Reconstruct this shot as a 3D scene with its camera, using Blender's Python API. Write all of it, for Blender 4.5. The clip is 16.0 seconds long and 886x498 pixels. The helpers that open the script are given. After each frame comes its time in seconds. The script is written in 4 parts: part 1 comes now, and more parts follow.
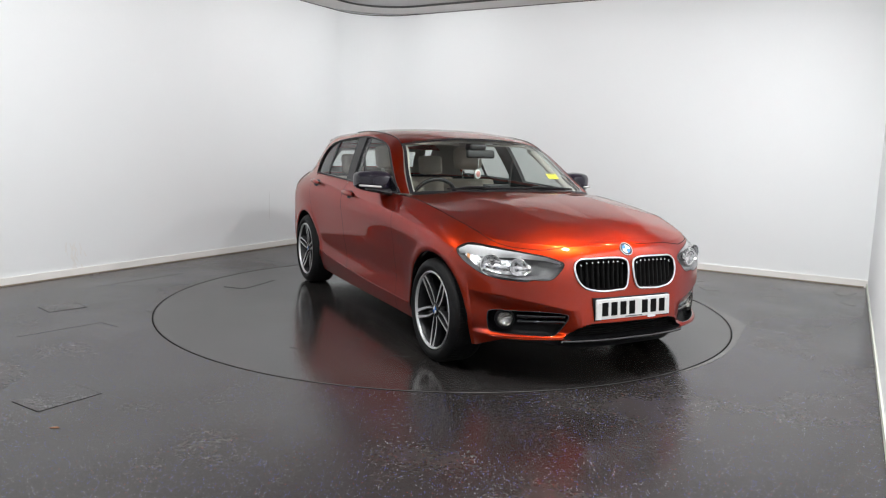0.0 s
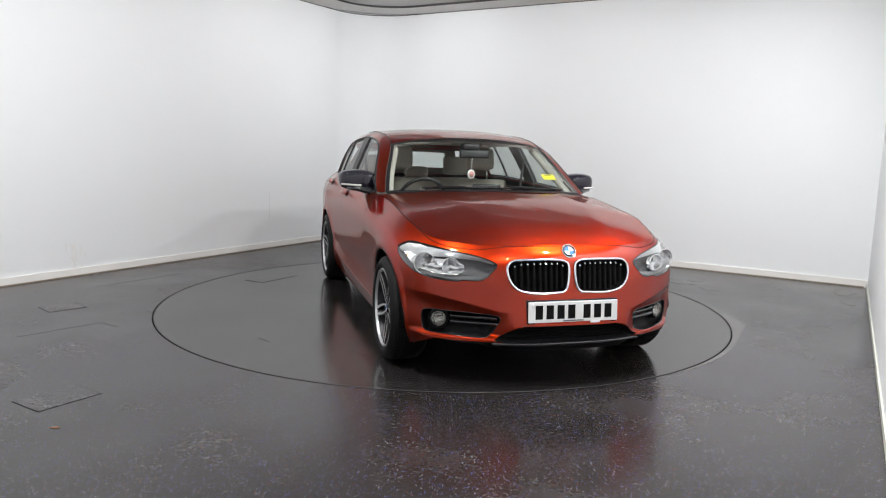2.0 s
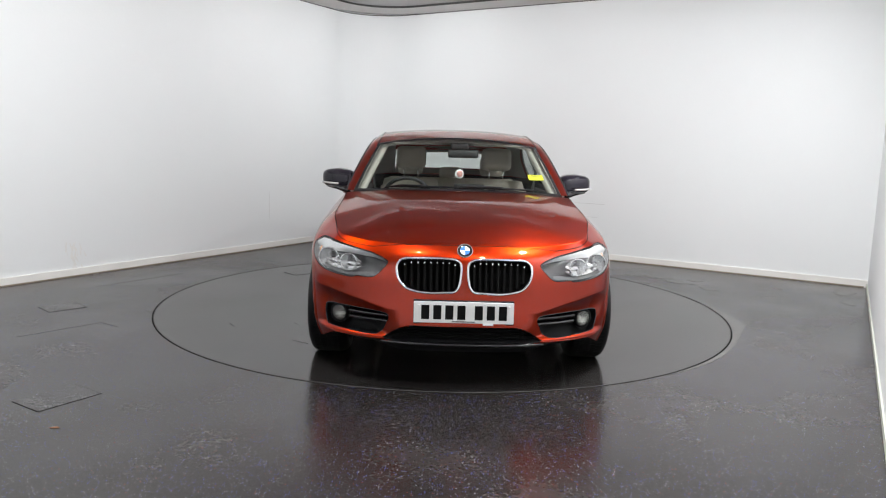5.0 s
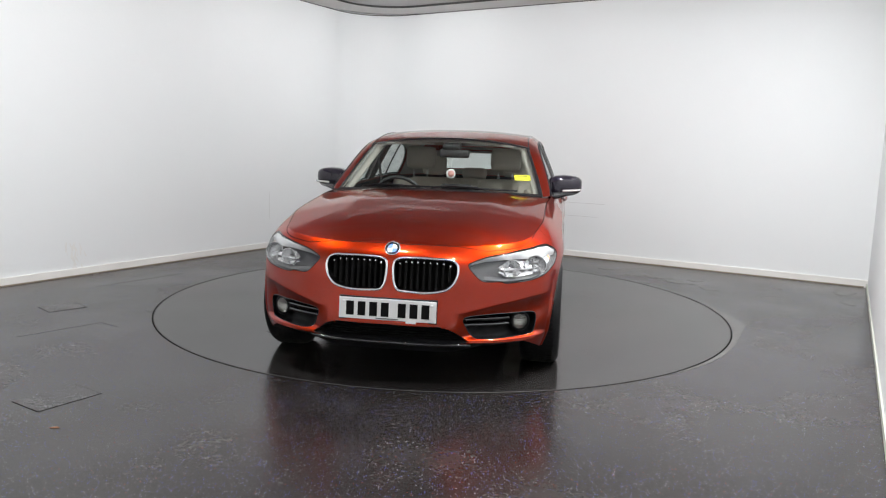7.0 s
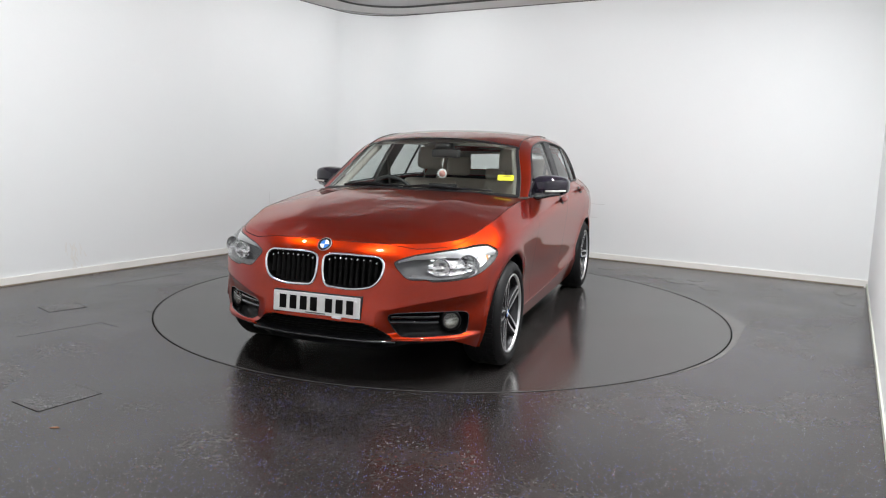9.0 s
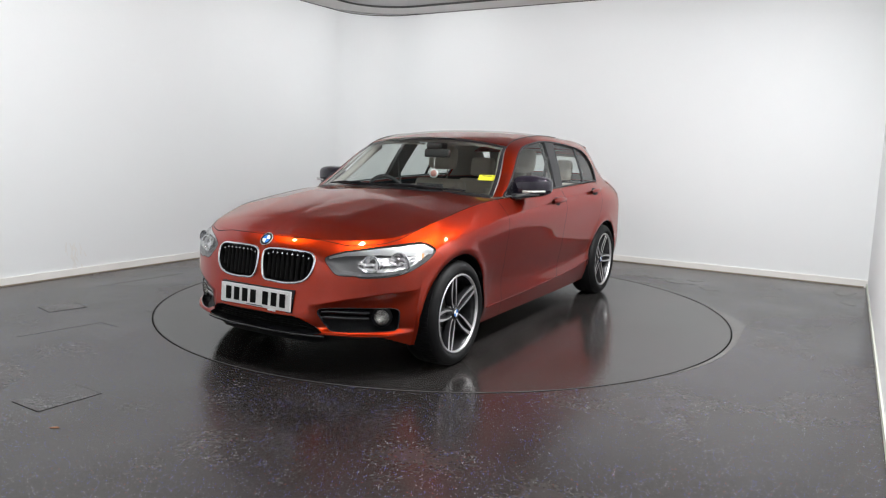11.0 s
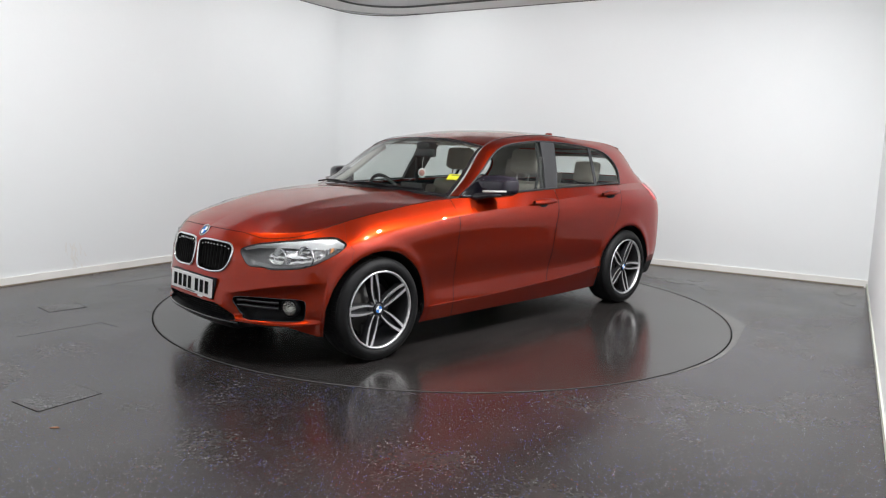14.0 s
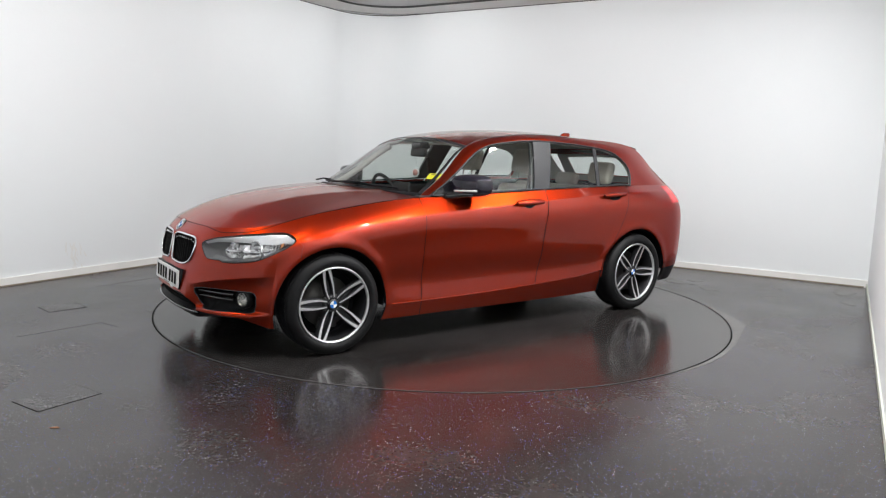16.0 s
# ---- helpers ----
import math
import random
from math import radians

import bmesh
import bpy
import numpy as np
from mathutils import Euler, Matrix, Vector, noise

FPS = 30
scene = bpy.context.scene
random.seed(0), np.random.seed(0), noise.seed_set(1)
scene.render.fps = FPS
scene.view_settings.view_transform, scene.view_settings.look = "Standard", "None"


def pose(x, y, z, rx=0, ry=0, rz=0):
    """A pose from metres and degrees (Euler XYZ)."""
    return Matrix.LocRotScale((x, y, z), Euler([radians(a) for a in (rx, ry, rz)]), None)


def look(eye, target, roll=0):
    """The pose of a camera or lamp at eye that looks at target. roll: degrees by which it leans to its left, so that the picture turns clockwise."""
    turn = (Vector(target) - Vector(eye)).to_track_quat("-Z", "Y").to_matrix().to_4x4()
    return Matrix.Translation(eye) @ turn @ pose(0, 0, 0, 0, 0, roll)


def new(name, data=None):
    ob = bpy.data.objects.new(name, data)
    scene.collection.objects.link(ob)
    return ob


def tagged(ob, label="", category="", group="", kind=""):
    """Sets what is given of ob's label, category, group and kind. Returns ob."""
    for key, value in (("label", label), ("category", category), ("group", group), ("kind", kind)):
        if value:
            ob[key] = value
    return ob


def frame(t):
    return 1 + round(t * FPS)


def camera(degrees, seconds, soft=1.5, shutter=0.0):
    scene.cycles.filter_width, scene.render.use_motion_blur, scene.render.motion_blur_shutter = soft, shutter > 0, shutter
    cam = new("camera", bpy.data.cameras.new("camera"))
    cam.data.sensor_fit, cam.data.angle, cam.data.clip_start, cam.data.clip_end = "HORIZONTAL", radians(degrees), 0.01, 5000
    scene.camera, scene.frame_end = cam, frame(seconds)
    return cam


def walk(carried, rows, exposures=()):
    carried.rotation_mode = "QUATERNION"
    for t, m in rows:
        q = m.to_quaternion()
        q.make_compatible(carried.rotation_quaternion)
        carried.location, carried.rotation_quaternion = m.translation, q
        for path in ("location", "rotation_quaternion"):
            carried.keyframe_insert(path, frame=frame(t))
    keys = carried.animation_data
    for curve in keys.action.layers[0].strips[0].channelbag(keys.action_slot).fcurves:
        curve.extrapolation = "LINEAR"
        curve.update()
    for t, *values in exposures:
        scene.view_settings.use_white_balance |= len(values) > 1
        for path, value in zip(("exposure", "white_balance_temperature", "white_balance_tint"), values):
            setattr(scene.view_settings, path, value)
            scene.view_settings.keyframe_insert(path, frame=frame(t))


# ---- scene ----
EYE = (0.0, -5.865, 1.271)
AIM = (-0.0078, -0.914, 0.572)
cam = camera(63.1, 16.0, soft=1.2)
walk(cam, [(0, look(EYE, AIM, 1.65)), (16.0, look(EYE, AIM, 1.65))], exposures=[(0, 0.0), (16.0, 0.0)])

# ---- light: a closed showroom with ceiling downlights and unseen added fill lamps ----
world = bpy.data.worlds.new("world")
world.use_nodes = True
world.node_tree.nodes["Background"].inputs[0].default_value = (0.02, 0.02, 0.02, 1)
scene.world = world
ROOM = pose(0, 0, 0, 0, 0, -30.5)      # room axes: x to the far end of the back wall, y into the back wall
CEIL = 3.02
LAMP_WATTS = 51.0
LAMPS = ((2.4, 0.45, 1.1), (2.4, -1.2, 1.2), (1.85, -0.75, 0.9), (2.3, -2.8, 0.65), (0.7, -2.7, 0.7), (-1.2, -2.4, 0.7))      # small downlights
FILL_WATTS = 14.0


# ---- materials ----
def nodes_of(name):
    m = bpy.data.materials.new(name)
    m.use_nodes = True
    nt = m.node_tree
    return m, nt, nt.nodes["Principled BSDF"]


def plain(name, col, rough=0.5, metal=0.0, coat=0.0, vary=0.0, scale=8.0, bump=0.0, bscale=60.0, spec=0.5):
    """A surface with mild mottling in colour and roughness and fine relief."""
    m, nt, b = nodes_of(name)
    b.inputs["Base Color"].default_value = (*col, 1)
    b.inputs["Roughness"].default_value = rough
    b.inputs["Metallic"].default_value = metal
    b.inputs["Coat Weight"].default_value = coat
    b.inputs["Coat Roughness"].default_value = 0.03
    b.inputs["Specular IOR Level"].default_value = spec
    tc = nt.nodes.new("ShaderNodeTexCoord")
    if vary:
        n = nt.nodes.new("ShaderNodeTexNoise")
        n.inputs["Scale"].default_value = scale
        n.inputs["Detail"].default_value = 6
        nt.links.new(tc.outputs["Object"], n.inputs["Vector"])
        r = nt.nodes.new("ShaderNodeMapRange")
        r.inputs[3].default_value, r.inputs[4].default_value = 1 - vary, 1 + vary
        nt.links.new(n.outputs["Fac"], r.inputs[0])
        h = nt.nodes.new("ShaderNodeHueSaturation")
        h.inputs["Color"].default_value = (*col, 1)
        nt.links.new(r.outputs[0], h.inputs["Value"])
        nt.links.new(h.outputs[0], b.inputs["Base Color"])
        r2 = nt.nodes.new("ShaderNodeMapRange")
        r2.inputs[3].default_value, r2.inputs[4].default_value = rough * (1 - vary), min(1, rough * (1 + vary))
        nt.links.new(n.outputs["Fac"], r2.inputs[0])
        nt.links.new(r2.outputs[0], b.inputs["Roughness"])
    if bump:
        n = nt.nodes.new("ShaderNodeTexNoise")
        n.inputs["Scale"].default_value = bscale
        n.inputs["Detail"].default_value = 4
        nt.links.new(tc.outputs["Object"], n.inputs["Vector"])
        bp = nt.nodes.new("ShaderNodeBump")
        bp.inputs["Strength"].default_value = bump
        bp.inputs["Distance"].default_value = 0.01
        nt.links.new(n.outputs["Fac"], bp.inputs["Height"])
        nt.links.new(bp.outputs[0], b.inputs["Normal"])
    return m


def glass(name, tint, rough=0.0):
    m, nt, b = nodes_of(name)
    nt.nodes.remove(b)
    out = nt.nodes["Material Output"]
    tr = nt.nodes.new("ShaderNodeBsdfTransparent")
    tr.inputs[0].default_value = (*tint, 1)
    gl = nt.nodes.new("ShaderNodeBsdfGlossy")
    gl.inputs["Roughness"].default_value = rough
    lw = nt.nodes.new("ShaderNodeLayerWeight")
    lw.inputs[0].default_value = 0.5
    pw = nt.nodes.new("ShaderNodeMath")
    pw.operation = "POWER"
    pw.inputs[1].default_value = 5.0
    ad = nt.nodes.new("ShaderNodeMath")
    ad.operation = "MULTIPLY_ADD"
    ad.inputs[1].default_value, ad.inputs[2].default_value = 0.9, 0.05
    nt.links.new(lw.outputs["Facing"], pw.inputs[0])
    nt.links.new(pw.outputs[0], ad.inputs[0])
    mx = nt.nodes.new("ShaderNodeMixShader")
    nt.links.new(ad.outputs[0], mx.inputs[0])
    nt.links.new(tr.outputs[0], mx.inputs[1])
    nt.links.new(gl.outputs[0], mx.inputs[2])
    nt.links.new(mx.outputs[0], out.inputs[0])
    return m


def glowing(name, col, strength):
    m, nt, b = nodes_of(name)
    b.inputs["Emission Color"].default_value = (*col, 1)
    b.inputs["Emission Strength"].default_value = strength
    return m


WALL = plain("wall_paint", (0.785, 0.805, 0.812), 0.55, vary=0.015, scale=1.5, bump=0.05, bscale=40)
NEARWALL = plain("near_wall_paint", (0.72, 0.73, 0.735), 0.6, vary=0.1, scale=2, bump=0.05, bscale=40)
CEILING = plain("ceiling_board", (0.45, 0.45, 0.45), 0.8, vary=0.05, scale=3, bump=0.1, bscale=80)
SKIRT = plain("skirting_paint", (0.80, 0.79, 0.76), 0.4, vary=0.06, scale=5)


def car_paint(name, col):
    """Metallic base with fine flakes under a clear coat."""
    m, nt, b = nodes_of(name)
    tc = nt.nodes.new("ShaderNodeTexCoord")
    vo = nt.nodes.new("ShaderNodeTexVoronoi")
    vo.inputs["Scale"].default_value = 900
    nt.links.new(tc.outputs["Object"], vo.inputs["Vector"])
    mix = nt.nodes.new("ShaderNodeMix")
    mix.data_type = "RGBA"
    mix.inputs[6].default_value = (*[c * 0.8 for c in col], 1)
    mix.inputs[7].default_value = (*[min(1, c * 1.25) for c in col], 1)
    nt.links.new(vo.outputs["Color"], mix.inputs[0])
    nt.links.new(mix.outputs[2], b.inputs["Base Color"])
    b.inputs["Metallic"].default_value = 1.0
    b.inputs["Specular IOR Level"].default_value = 0.0
    b.inputs["Roughness"].default_value = 0.33
    b.inputs["Specular Tint"].default_value = (0.74, 0.36, 0.22, 1)
    b.inputs["Coat Weight"].default_value = 0.9
    b.inputs["Coat Roughness"].default_value = 0.02
    b.inputs["Coat IOR"].default_value = 1.5
    return m


PAINT = car_paint("orange_metallic_paint", (0.325, 0.0190, 0.0017))
BLACK = plain("black_plastic", (0.007, 0.007, 0.008), 0.42, vary=0.1, scale=30, spec=0.1)
GLOSS = plain("gloss_black", (0.008, 0.008, 0.010), 0.12, coat=0.6)
RUBBER = plain("tyre_rubber", (0.007, 0.007, 0.0075), 0.55, spec=0.18, vary=0.2, scale=25, bump=0.1, bscale=90)
ALLOY = plain("machined_alloy", (0.74, 0.74, 0.75), 0.30, metal=0.9)
DARKALLOY = plain("dark_grey_alloy", (0.030, 0.030, 0.033), 0.35, metal=0.5, coat=0.4)
CHROME = plain("chrome", (0.75, 0.75, 0.76), 0.12, metal=1.0)
CLEAR = glass("window_glass", (0.84, 0.88, 0.86))


def floor_material(name, col, rough, flecks, scuffs):
    """Dark vinyl: worn gloss at large scale, fine relief, and small pale, blue and rusty flecks."""
    m, nt, b = nodes_of(name)
    L, N = nt.links.new, nt.nodes.new
    tc = N("ShaderNodeTexCoord")
    big = N("ShaderNodeTexNoise")
    big.inputs["Scale"].default_value, big.inputs["Detail"].default_value = 1.1, 4
    L(tc.outputs["Object"], big.inputs["Vector"])
    fine = N("ShaderNodeTexNoise")
    fine.inputs["Scale"].default_value, fine.inputs["Detail"].default_value = 45, 6
    L(tc.outputs["Object"], fine.inputs["Vector"])
    rr = N("ShaderNodeMapRange")
    rr.inputs[1].default_value, rr.inputs[2].default_value = 0.3, 0.7
    rr.inputs[3].default_value, rr.inputs[4].default_value = rough * 0.78, rough * 1.32
    L(big.outputs["Fac"], rr.inputs[0])
    ra = N("ShaderNodeMath")
    ra.operation = "MULTIPLY_ADD"
    ra.inputs[1].default_value, ra.inputs[2].default_value = 0.10, -0.05
    L(fine.outputs["Fac"], ra.inputs[0])
    rs = N("ShaderNodeMath")
    rs.operation = "ADD"
    L(rr.outputs[0], rs.inputs[0]), L(ra.outputs[0], rs.inputs[1])
    L(rs.outputs[0], b.inputs["Roughness"])
    ramp = N("ShaderNodeValToRGB")
    ramp.color_ramp.elements[0].position, ramp.color_ramp.elements[1].position = 0.3, 0.72
    ramp.color_ramp.elements[0].color = (*[c * 0.85 for c in col], 1)
    ramp.color_ramp.elements[1].color = (*[c * (1.2 + scuffs) for c in col], 1)
    L(big.outputs["Fac"], ramp.inputs[0])
    colour = ramp.outputs[0]
    for scale, size, tint, share in flecks:
        vo = N("ShaderNodeTexVoronoi")
        vo.voronoi_dimensions = "2D"
        vo.inputs["Scale"].default_value = scale
        L(tc.outputs["Object"], vo.inputs["Vector"])
        dot = N("ShaderNodeMath")
        dot.operation = "LESS_THAN"
        dot.inputs[1].default_value = size
        L(vo.outputs["Distance"], dot.inputs[0])
        sep = N("ShaderNodeSeparateColor")
        L(vo.outputs["Color"], sep.inputs[0])
        some = N("ShaderNodeMath")
        some.operation = "LESS_THAN"
        some.inputs[1].default_value = share
        L(sep.outputs[0], some.inputs[0])
        both = N("ShaderNodeMath")
        both.operation = "MULTIPLY"
        L(dot.outputs[0], both.inputs[0]), L(some.outputs[0], both.inputs[1])
        mix = N("ShaderNodeMix")
        mix.data_type = "RGBA"
        mix.inputs[7].default_value = (*tint, 1)
        L(both.outputs[0], mix.inputs[0]), L(colour, mix.inputs[6])
        colour = mix.outputs[2]
    L(colour, b.inputs["Base Color"])
    bp = N("ShaderNodeBump")
    bp.inputs["Strength"].default_value, bp.inputs["Distance"].default_value = 0.04, 0.01
    L(fine.outputs["Fac"], bp.inputs["Height"])
    L(bp.outputs[0], b.inputs["Normal"])
    return m


FLOORM = floor_material("vinyl_floor", (0.0155, 0.0132, 0.0122), 0.23,
                        ((100, 0.14, (0.70, 0.73, 0.84), 0.075), (105, 0.16, (0.15, 0.19, 0.70), 0.085), (63, 0.12, (0.36, 0.09, 0.06), 0.04), (120, 0.15, (0.20, 0.18, 0.16), 0.06)), 0.30)
TABLEM = floor_material("turntable_top", (0.0160, 0.0145, 0.0140), 0.155, ((60, 0.06, (0.25, 0.25, 0.25), 0.10), (95, 0.12, (0.10, 0.10, 0.11), 0.25)), 0.5)
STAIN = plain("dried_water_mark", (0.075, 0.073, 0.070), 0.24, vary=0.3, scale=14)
SEAMM = plain("vinyl_weld", (0.010, 0.010, 0.010), 0.35, vary=0.3, scale=9)
COVERM = floor_material("cover_vinyl", (0.024, 0.022, 0.022), 0.27, ((95, 0.17, (0.30, 0.31, 0.38), 0.35),), 0.1)
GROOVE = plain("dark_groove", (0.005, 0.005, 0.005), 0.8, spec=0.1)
EASTSKIRT = plain("worn_skirting_strip", (0.50, 0.52, 0.46), 0.5, vary=0.12, scale=4)
SEALANT = plain("dirty_sealant", (0.24, 0.20, 0.15), 0.7, vary=0.4, scale=6)
BORDER = plain("border_paint", (0.62, 0.60, 0.59), 0.6, vary=0.03, scale=3)
SCUFF = plain("brown_scuff", (0.765, 0.76, 0.74), 0.6, vary=0.1, scale=40)
LINEM = plain("grey_scratch", (0.58, 0.58, 0.58), 0.6)
LEAF = plain("dry_leaf", (0.16, 0.06, 0.02), 0.7, vary=0.3, scale=60)
HOUSING = plain("headlight_housing", (0.11, 0.11, 0.115), 0.35)
SILVER = plain("satin_silver", (0.72, 0.72, 0.73), 0.32, metal=0.5)
MIRROR = plain("reflector_mirror", (0.70, 0.70, 0.71), 0.20, metal=1.0, bump=0.25, bscale=38)
FOGMETAL = plain("dull_reflector", (0.38, 0.37, 0.35), 0.22, metal=1.0, bump=0.8, bscale=60)
AMBER = plain("amber_plastic", (0.62, 0.27, 0.10), 0.3)
LENS = glass("lens_plastic", (0.96, 0.97, 0.97))
TAIL = plain("red_lamp_plastic", (0.55, 0.025, 0.03), 0.15, coat=0.2)
TRIM = plain("satin_black_trim", (0.013, 0.013, 0.015), 0.46, vary=0.08, scale=20)
WHITE = plain("white_plastic", (0.75, 0.75, 0.75), 0.4)
PINK = plain("red_printed_face", (0.55, 0.25, 0.22), 0.5, vary=0.35, scale=60)
PLATE = plain("plate_white", (0.68, 0.68, 0.67), 0.35, vary=0.02, scale=20)
BADGEBLUE = plain("badge_blue", (0.03, 0.16, 0.50), 0.25)
DARKGREY = plain("dark_grey", (0.05, 0.05, 0.05), 0.5)
BRAKE = plain("brake_steel", (0.12, 0.115, 0.11), 0.45, metal=0.7, vary=0.2, scale=10)
LEATHER = plain("beige_leather", (0.42, 0.375, 0.32), 0.5, vary=0.08, scale=12, bump=0.15, bscale=120)
LINING = plain("pale_lining", (0.40, 0.375, 0.335), 0.9, vary=0.05, scale=20)
DARKCLOTH = plain("dark_soft_plastic", (0.035, 0.034, 0.034), 0.6, vary=0.1, scale=20, bump=0.15, bscale=150)
GLOSSDARK = plain("dark_leather", (0.015, 0.015, 0.016), 0.4)
YELLOW = plain("yellow_paper", (0.80, 0.72, 0.03), 0.6)
MIRRORCAP = plain("gloss_black_cap", (0.008, 0.006, 0.012), 0.10, coat=0.2, spec=0.4)
INDICATOR = plain("indicator_plastic", (0.42, 0.41, 0.40), 0.2, coat=0.5)


# ---- mesh helpers ----
def finish(name, bm, mat, parent=None, label="", smooth=True):
    me = bpy.data.meshes.new(name)
    bm.to_mesh(me)
    bm.free()
    for m in mat if isinstance(mat, (list, tuple)) else [mat]:
        me.materials.append(m)
    if smooth:
        for p in me.polygons:
            p.use_smooth = True
    ob = new(name, me)
    if parent:
        ob.parent = parent
    if label:
        tagged(ob, label)
    return ob


def part(name, bm, mat, parent, label="", smooth=True):
    return finish(name, bm, mat, parent, label, smooth)


def add_box(bm, x0, x1, y0, y1, z0, z1, bevel=0.0, m=None):
    r = bmesh.ops.create_cube(bm, size=1)
    vs = r["verts"]
    for v in vs:
        v.co = Vector((x0 + (v.co.x + .5) * (x1 - x0), y0 + (v.co.y + .5) * (y1 - y0), z0 + (v.co.z + .5) * (z1 - z0)))
        if m is not None:
            v.co = m @ v.co
    if bevel:
        es = list({e for v in vs for e in v.link_edges})
        bmesh.ops.bevel(bm, geom=es, offset=bevel, segments=2, affect="EDGES", profile=0.6)
    return bm


def box(*a, bevel=0.0, m=None):
    return add_box(bmesh.new(), *a, bevel=bevel, m=m)


def spline(ctrl, ts):
    """Natural cubic spline through the control rows, parameter = row number."""
    p = np.array(ctrl, float)
    n = len(p)
    a = np.zeros((n, n))
    r = np.zeros((n, p.shape[1]))
    a[0, 0] = a[-1, -1] = 1
    for i in range(1, n - 1):
        a[i, i - 1:i + 2] = 1, 4, 1
        r[i] = 6 * (p[i + 1] - 2 * p[i] + p[i - 1])
    k = np.linalg.solve(a, r)
    ts = np.clip(np.asarray(ts, float), 0, n - 1)
    i = np.minimum(ts.astype(int), n - 2)
    u = (ts - i)[:, None]
    return p[i] * (1 - u) + p[i + 1] * u + ((u ** 3 - u) * k[i + 1] + ((1 - u) ** 3 - (1 - u)) * k[i]) / 6


def grid_mesh(bm, pts, flip=False, keep=None):
    """Quads over an array of points [rows, columns, 3]."""
    nr, nc = pts.shape[:2]
    vs = [[bm.verts.new(pts[i, j]) for j in range(nc)] for i in range(nr)]
    for i in range(nr - 1):
        for j in range(nc - 1):
            if keep is not None and not keep[i, j]:
                continue
            q = [vs[i][j], vs[i + 1][j], vs[i + 1][j + 1], vs[i][j + 1]]
            try:
                bm.faces.new(q[::-1] if flip else q)
            except ValueError:
                pass
    bmesh.ops.remove_doubles(bm, verts=bm.verts, dist=1e-5)
    loose = [v for v in bm.verts if not v.link_faces]
    bmesh.ops.delete(bm, geom=loose, context="VERTS")
    return bm


def facing(bm, way):
    """Turns a sheet so that it faces the given way."""
    bm.normal_update()
    if sum((f.normal * f.calc_area() for f in bm.faces), Vector()).dot(Vector(way)) < 0:
        bmesh.ops.reverse_faces(bm, faces=bm.faces)
    return bm


def tube_mesh(pts, rad, seg=8, closed=False, bm=None):
    """A round bar along a line of points; rad is a number or one for each point."""
    bm = bm or bmesh.new()
    p = np.asarray(pts, float)
    n = len(p)
    rad = np.broadcast_to(np.asarray(rad, float), (n,))
    t = np.roll(p, -1, 0) - np.roll(p, 1, 0) if closed else np.gradient(p, axis=0)
    t /= np.linalg.norm(t, axis=1, keepdims=True) + 1e-12
    ref = np.array([0.31, 0.17, 0.93])
    a = np.cross(t, ref)
    a /= np.linalg.norm(a, axis=1, keepdims=True) + 1e-12
    b = np.cross(t, a)
    rings = []
    for i in range(n):
        rings.append([bm.verts.new(p[i] + rad[i] * (a[i] * math.cos(2 * math.pi * k / seg) + b[i] * math.sin(2 * math.pi * k / seg))) for k in range(seg)])
    for i in range(n if closed else n - 1):
        q, r = rings[i], rings[(i + 1) % n]
        for k in range(seg):
            bm.faces.new((q[k], q[(k + 1) % seg], r[(k + 1) % seg], r[k]))
    if not closed:
        bm.faces.new(rings[0][::-1]), bm.faces.new(rings[-1])
    bmesh.ops.recalc_face_normals(bm, faces=bm.faces)
    return bm


def lathe(profile, seg=64, m=None, bm=None):
    """A turned form: profile rows (radius, height) about the local z axis."""
    bm = bm or bmesh.new()
    rings = []
    for r, z in profile:
        ring = []
        for k in range(seg):
            v = Vector((r * math.cos(2 * math.pi * k / seg), r * math.sin(2 * math.pi * k / seg), z))
            ring.append(bm.verts.new(m @ v if m is not None else v))
        rings.append(ring)
    for a, b in zip(rings, rings[1:]):
        for k in range(seg):
            bm.faces.new((a[k], a[(k + 1) % seg], b[(k + 1) % seg], b[k]))
    return bm


def slab(pts, thick, m=None, bm=None):
    """A plate of the given outline (x, y) and thickness along z."""
    bm = bm or bmesh.new()
    lo = [bm.verts.new(m @ Vector((x, y, 0)) if m is not None else (x, y, 0)) for x, y in pts]
    hi = [bm.verts.new(m @ Vector((x, y, thick)) if m is not None else (x, y, thick)) for x, y in pts]
    n = len(pts)
    bm.faces.new(lo[::-1]), bm.faces.new(hi)
    for i in range(n):
        bm.faces.new((lo[i], lo[(i + 1) % n], hi[(i + 1) % n], hi[i]))
    return bm


def lathe_ring(r0, r1, z):
    return lathe([(r0, z - .01), (r0, z), (r1, z), (r1, z - .01)], 160)


HATCH = (-1.28, -1.31, 133)


# ---- the room ----
XL, YB, XR, YF, RC = -3.25, 3.235, 3.05, -6.3, 0.65


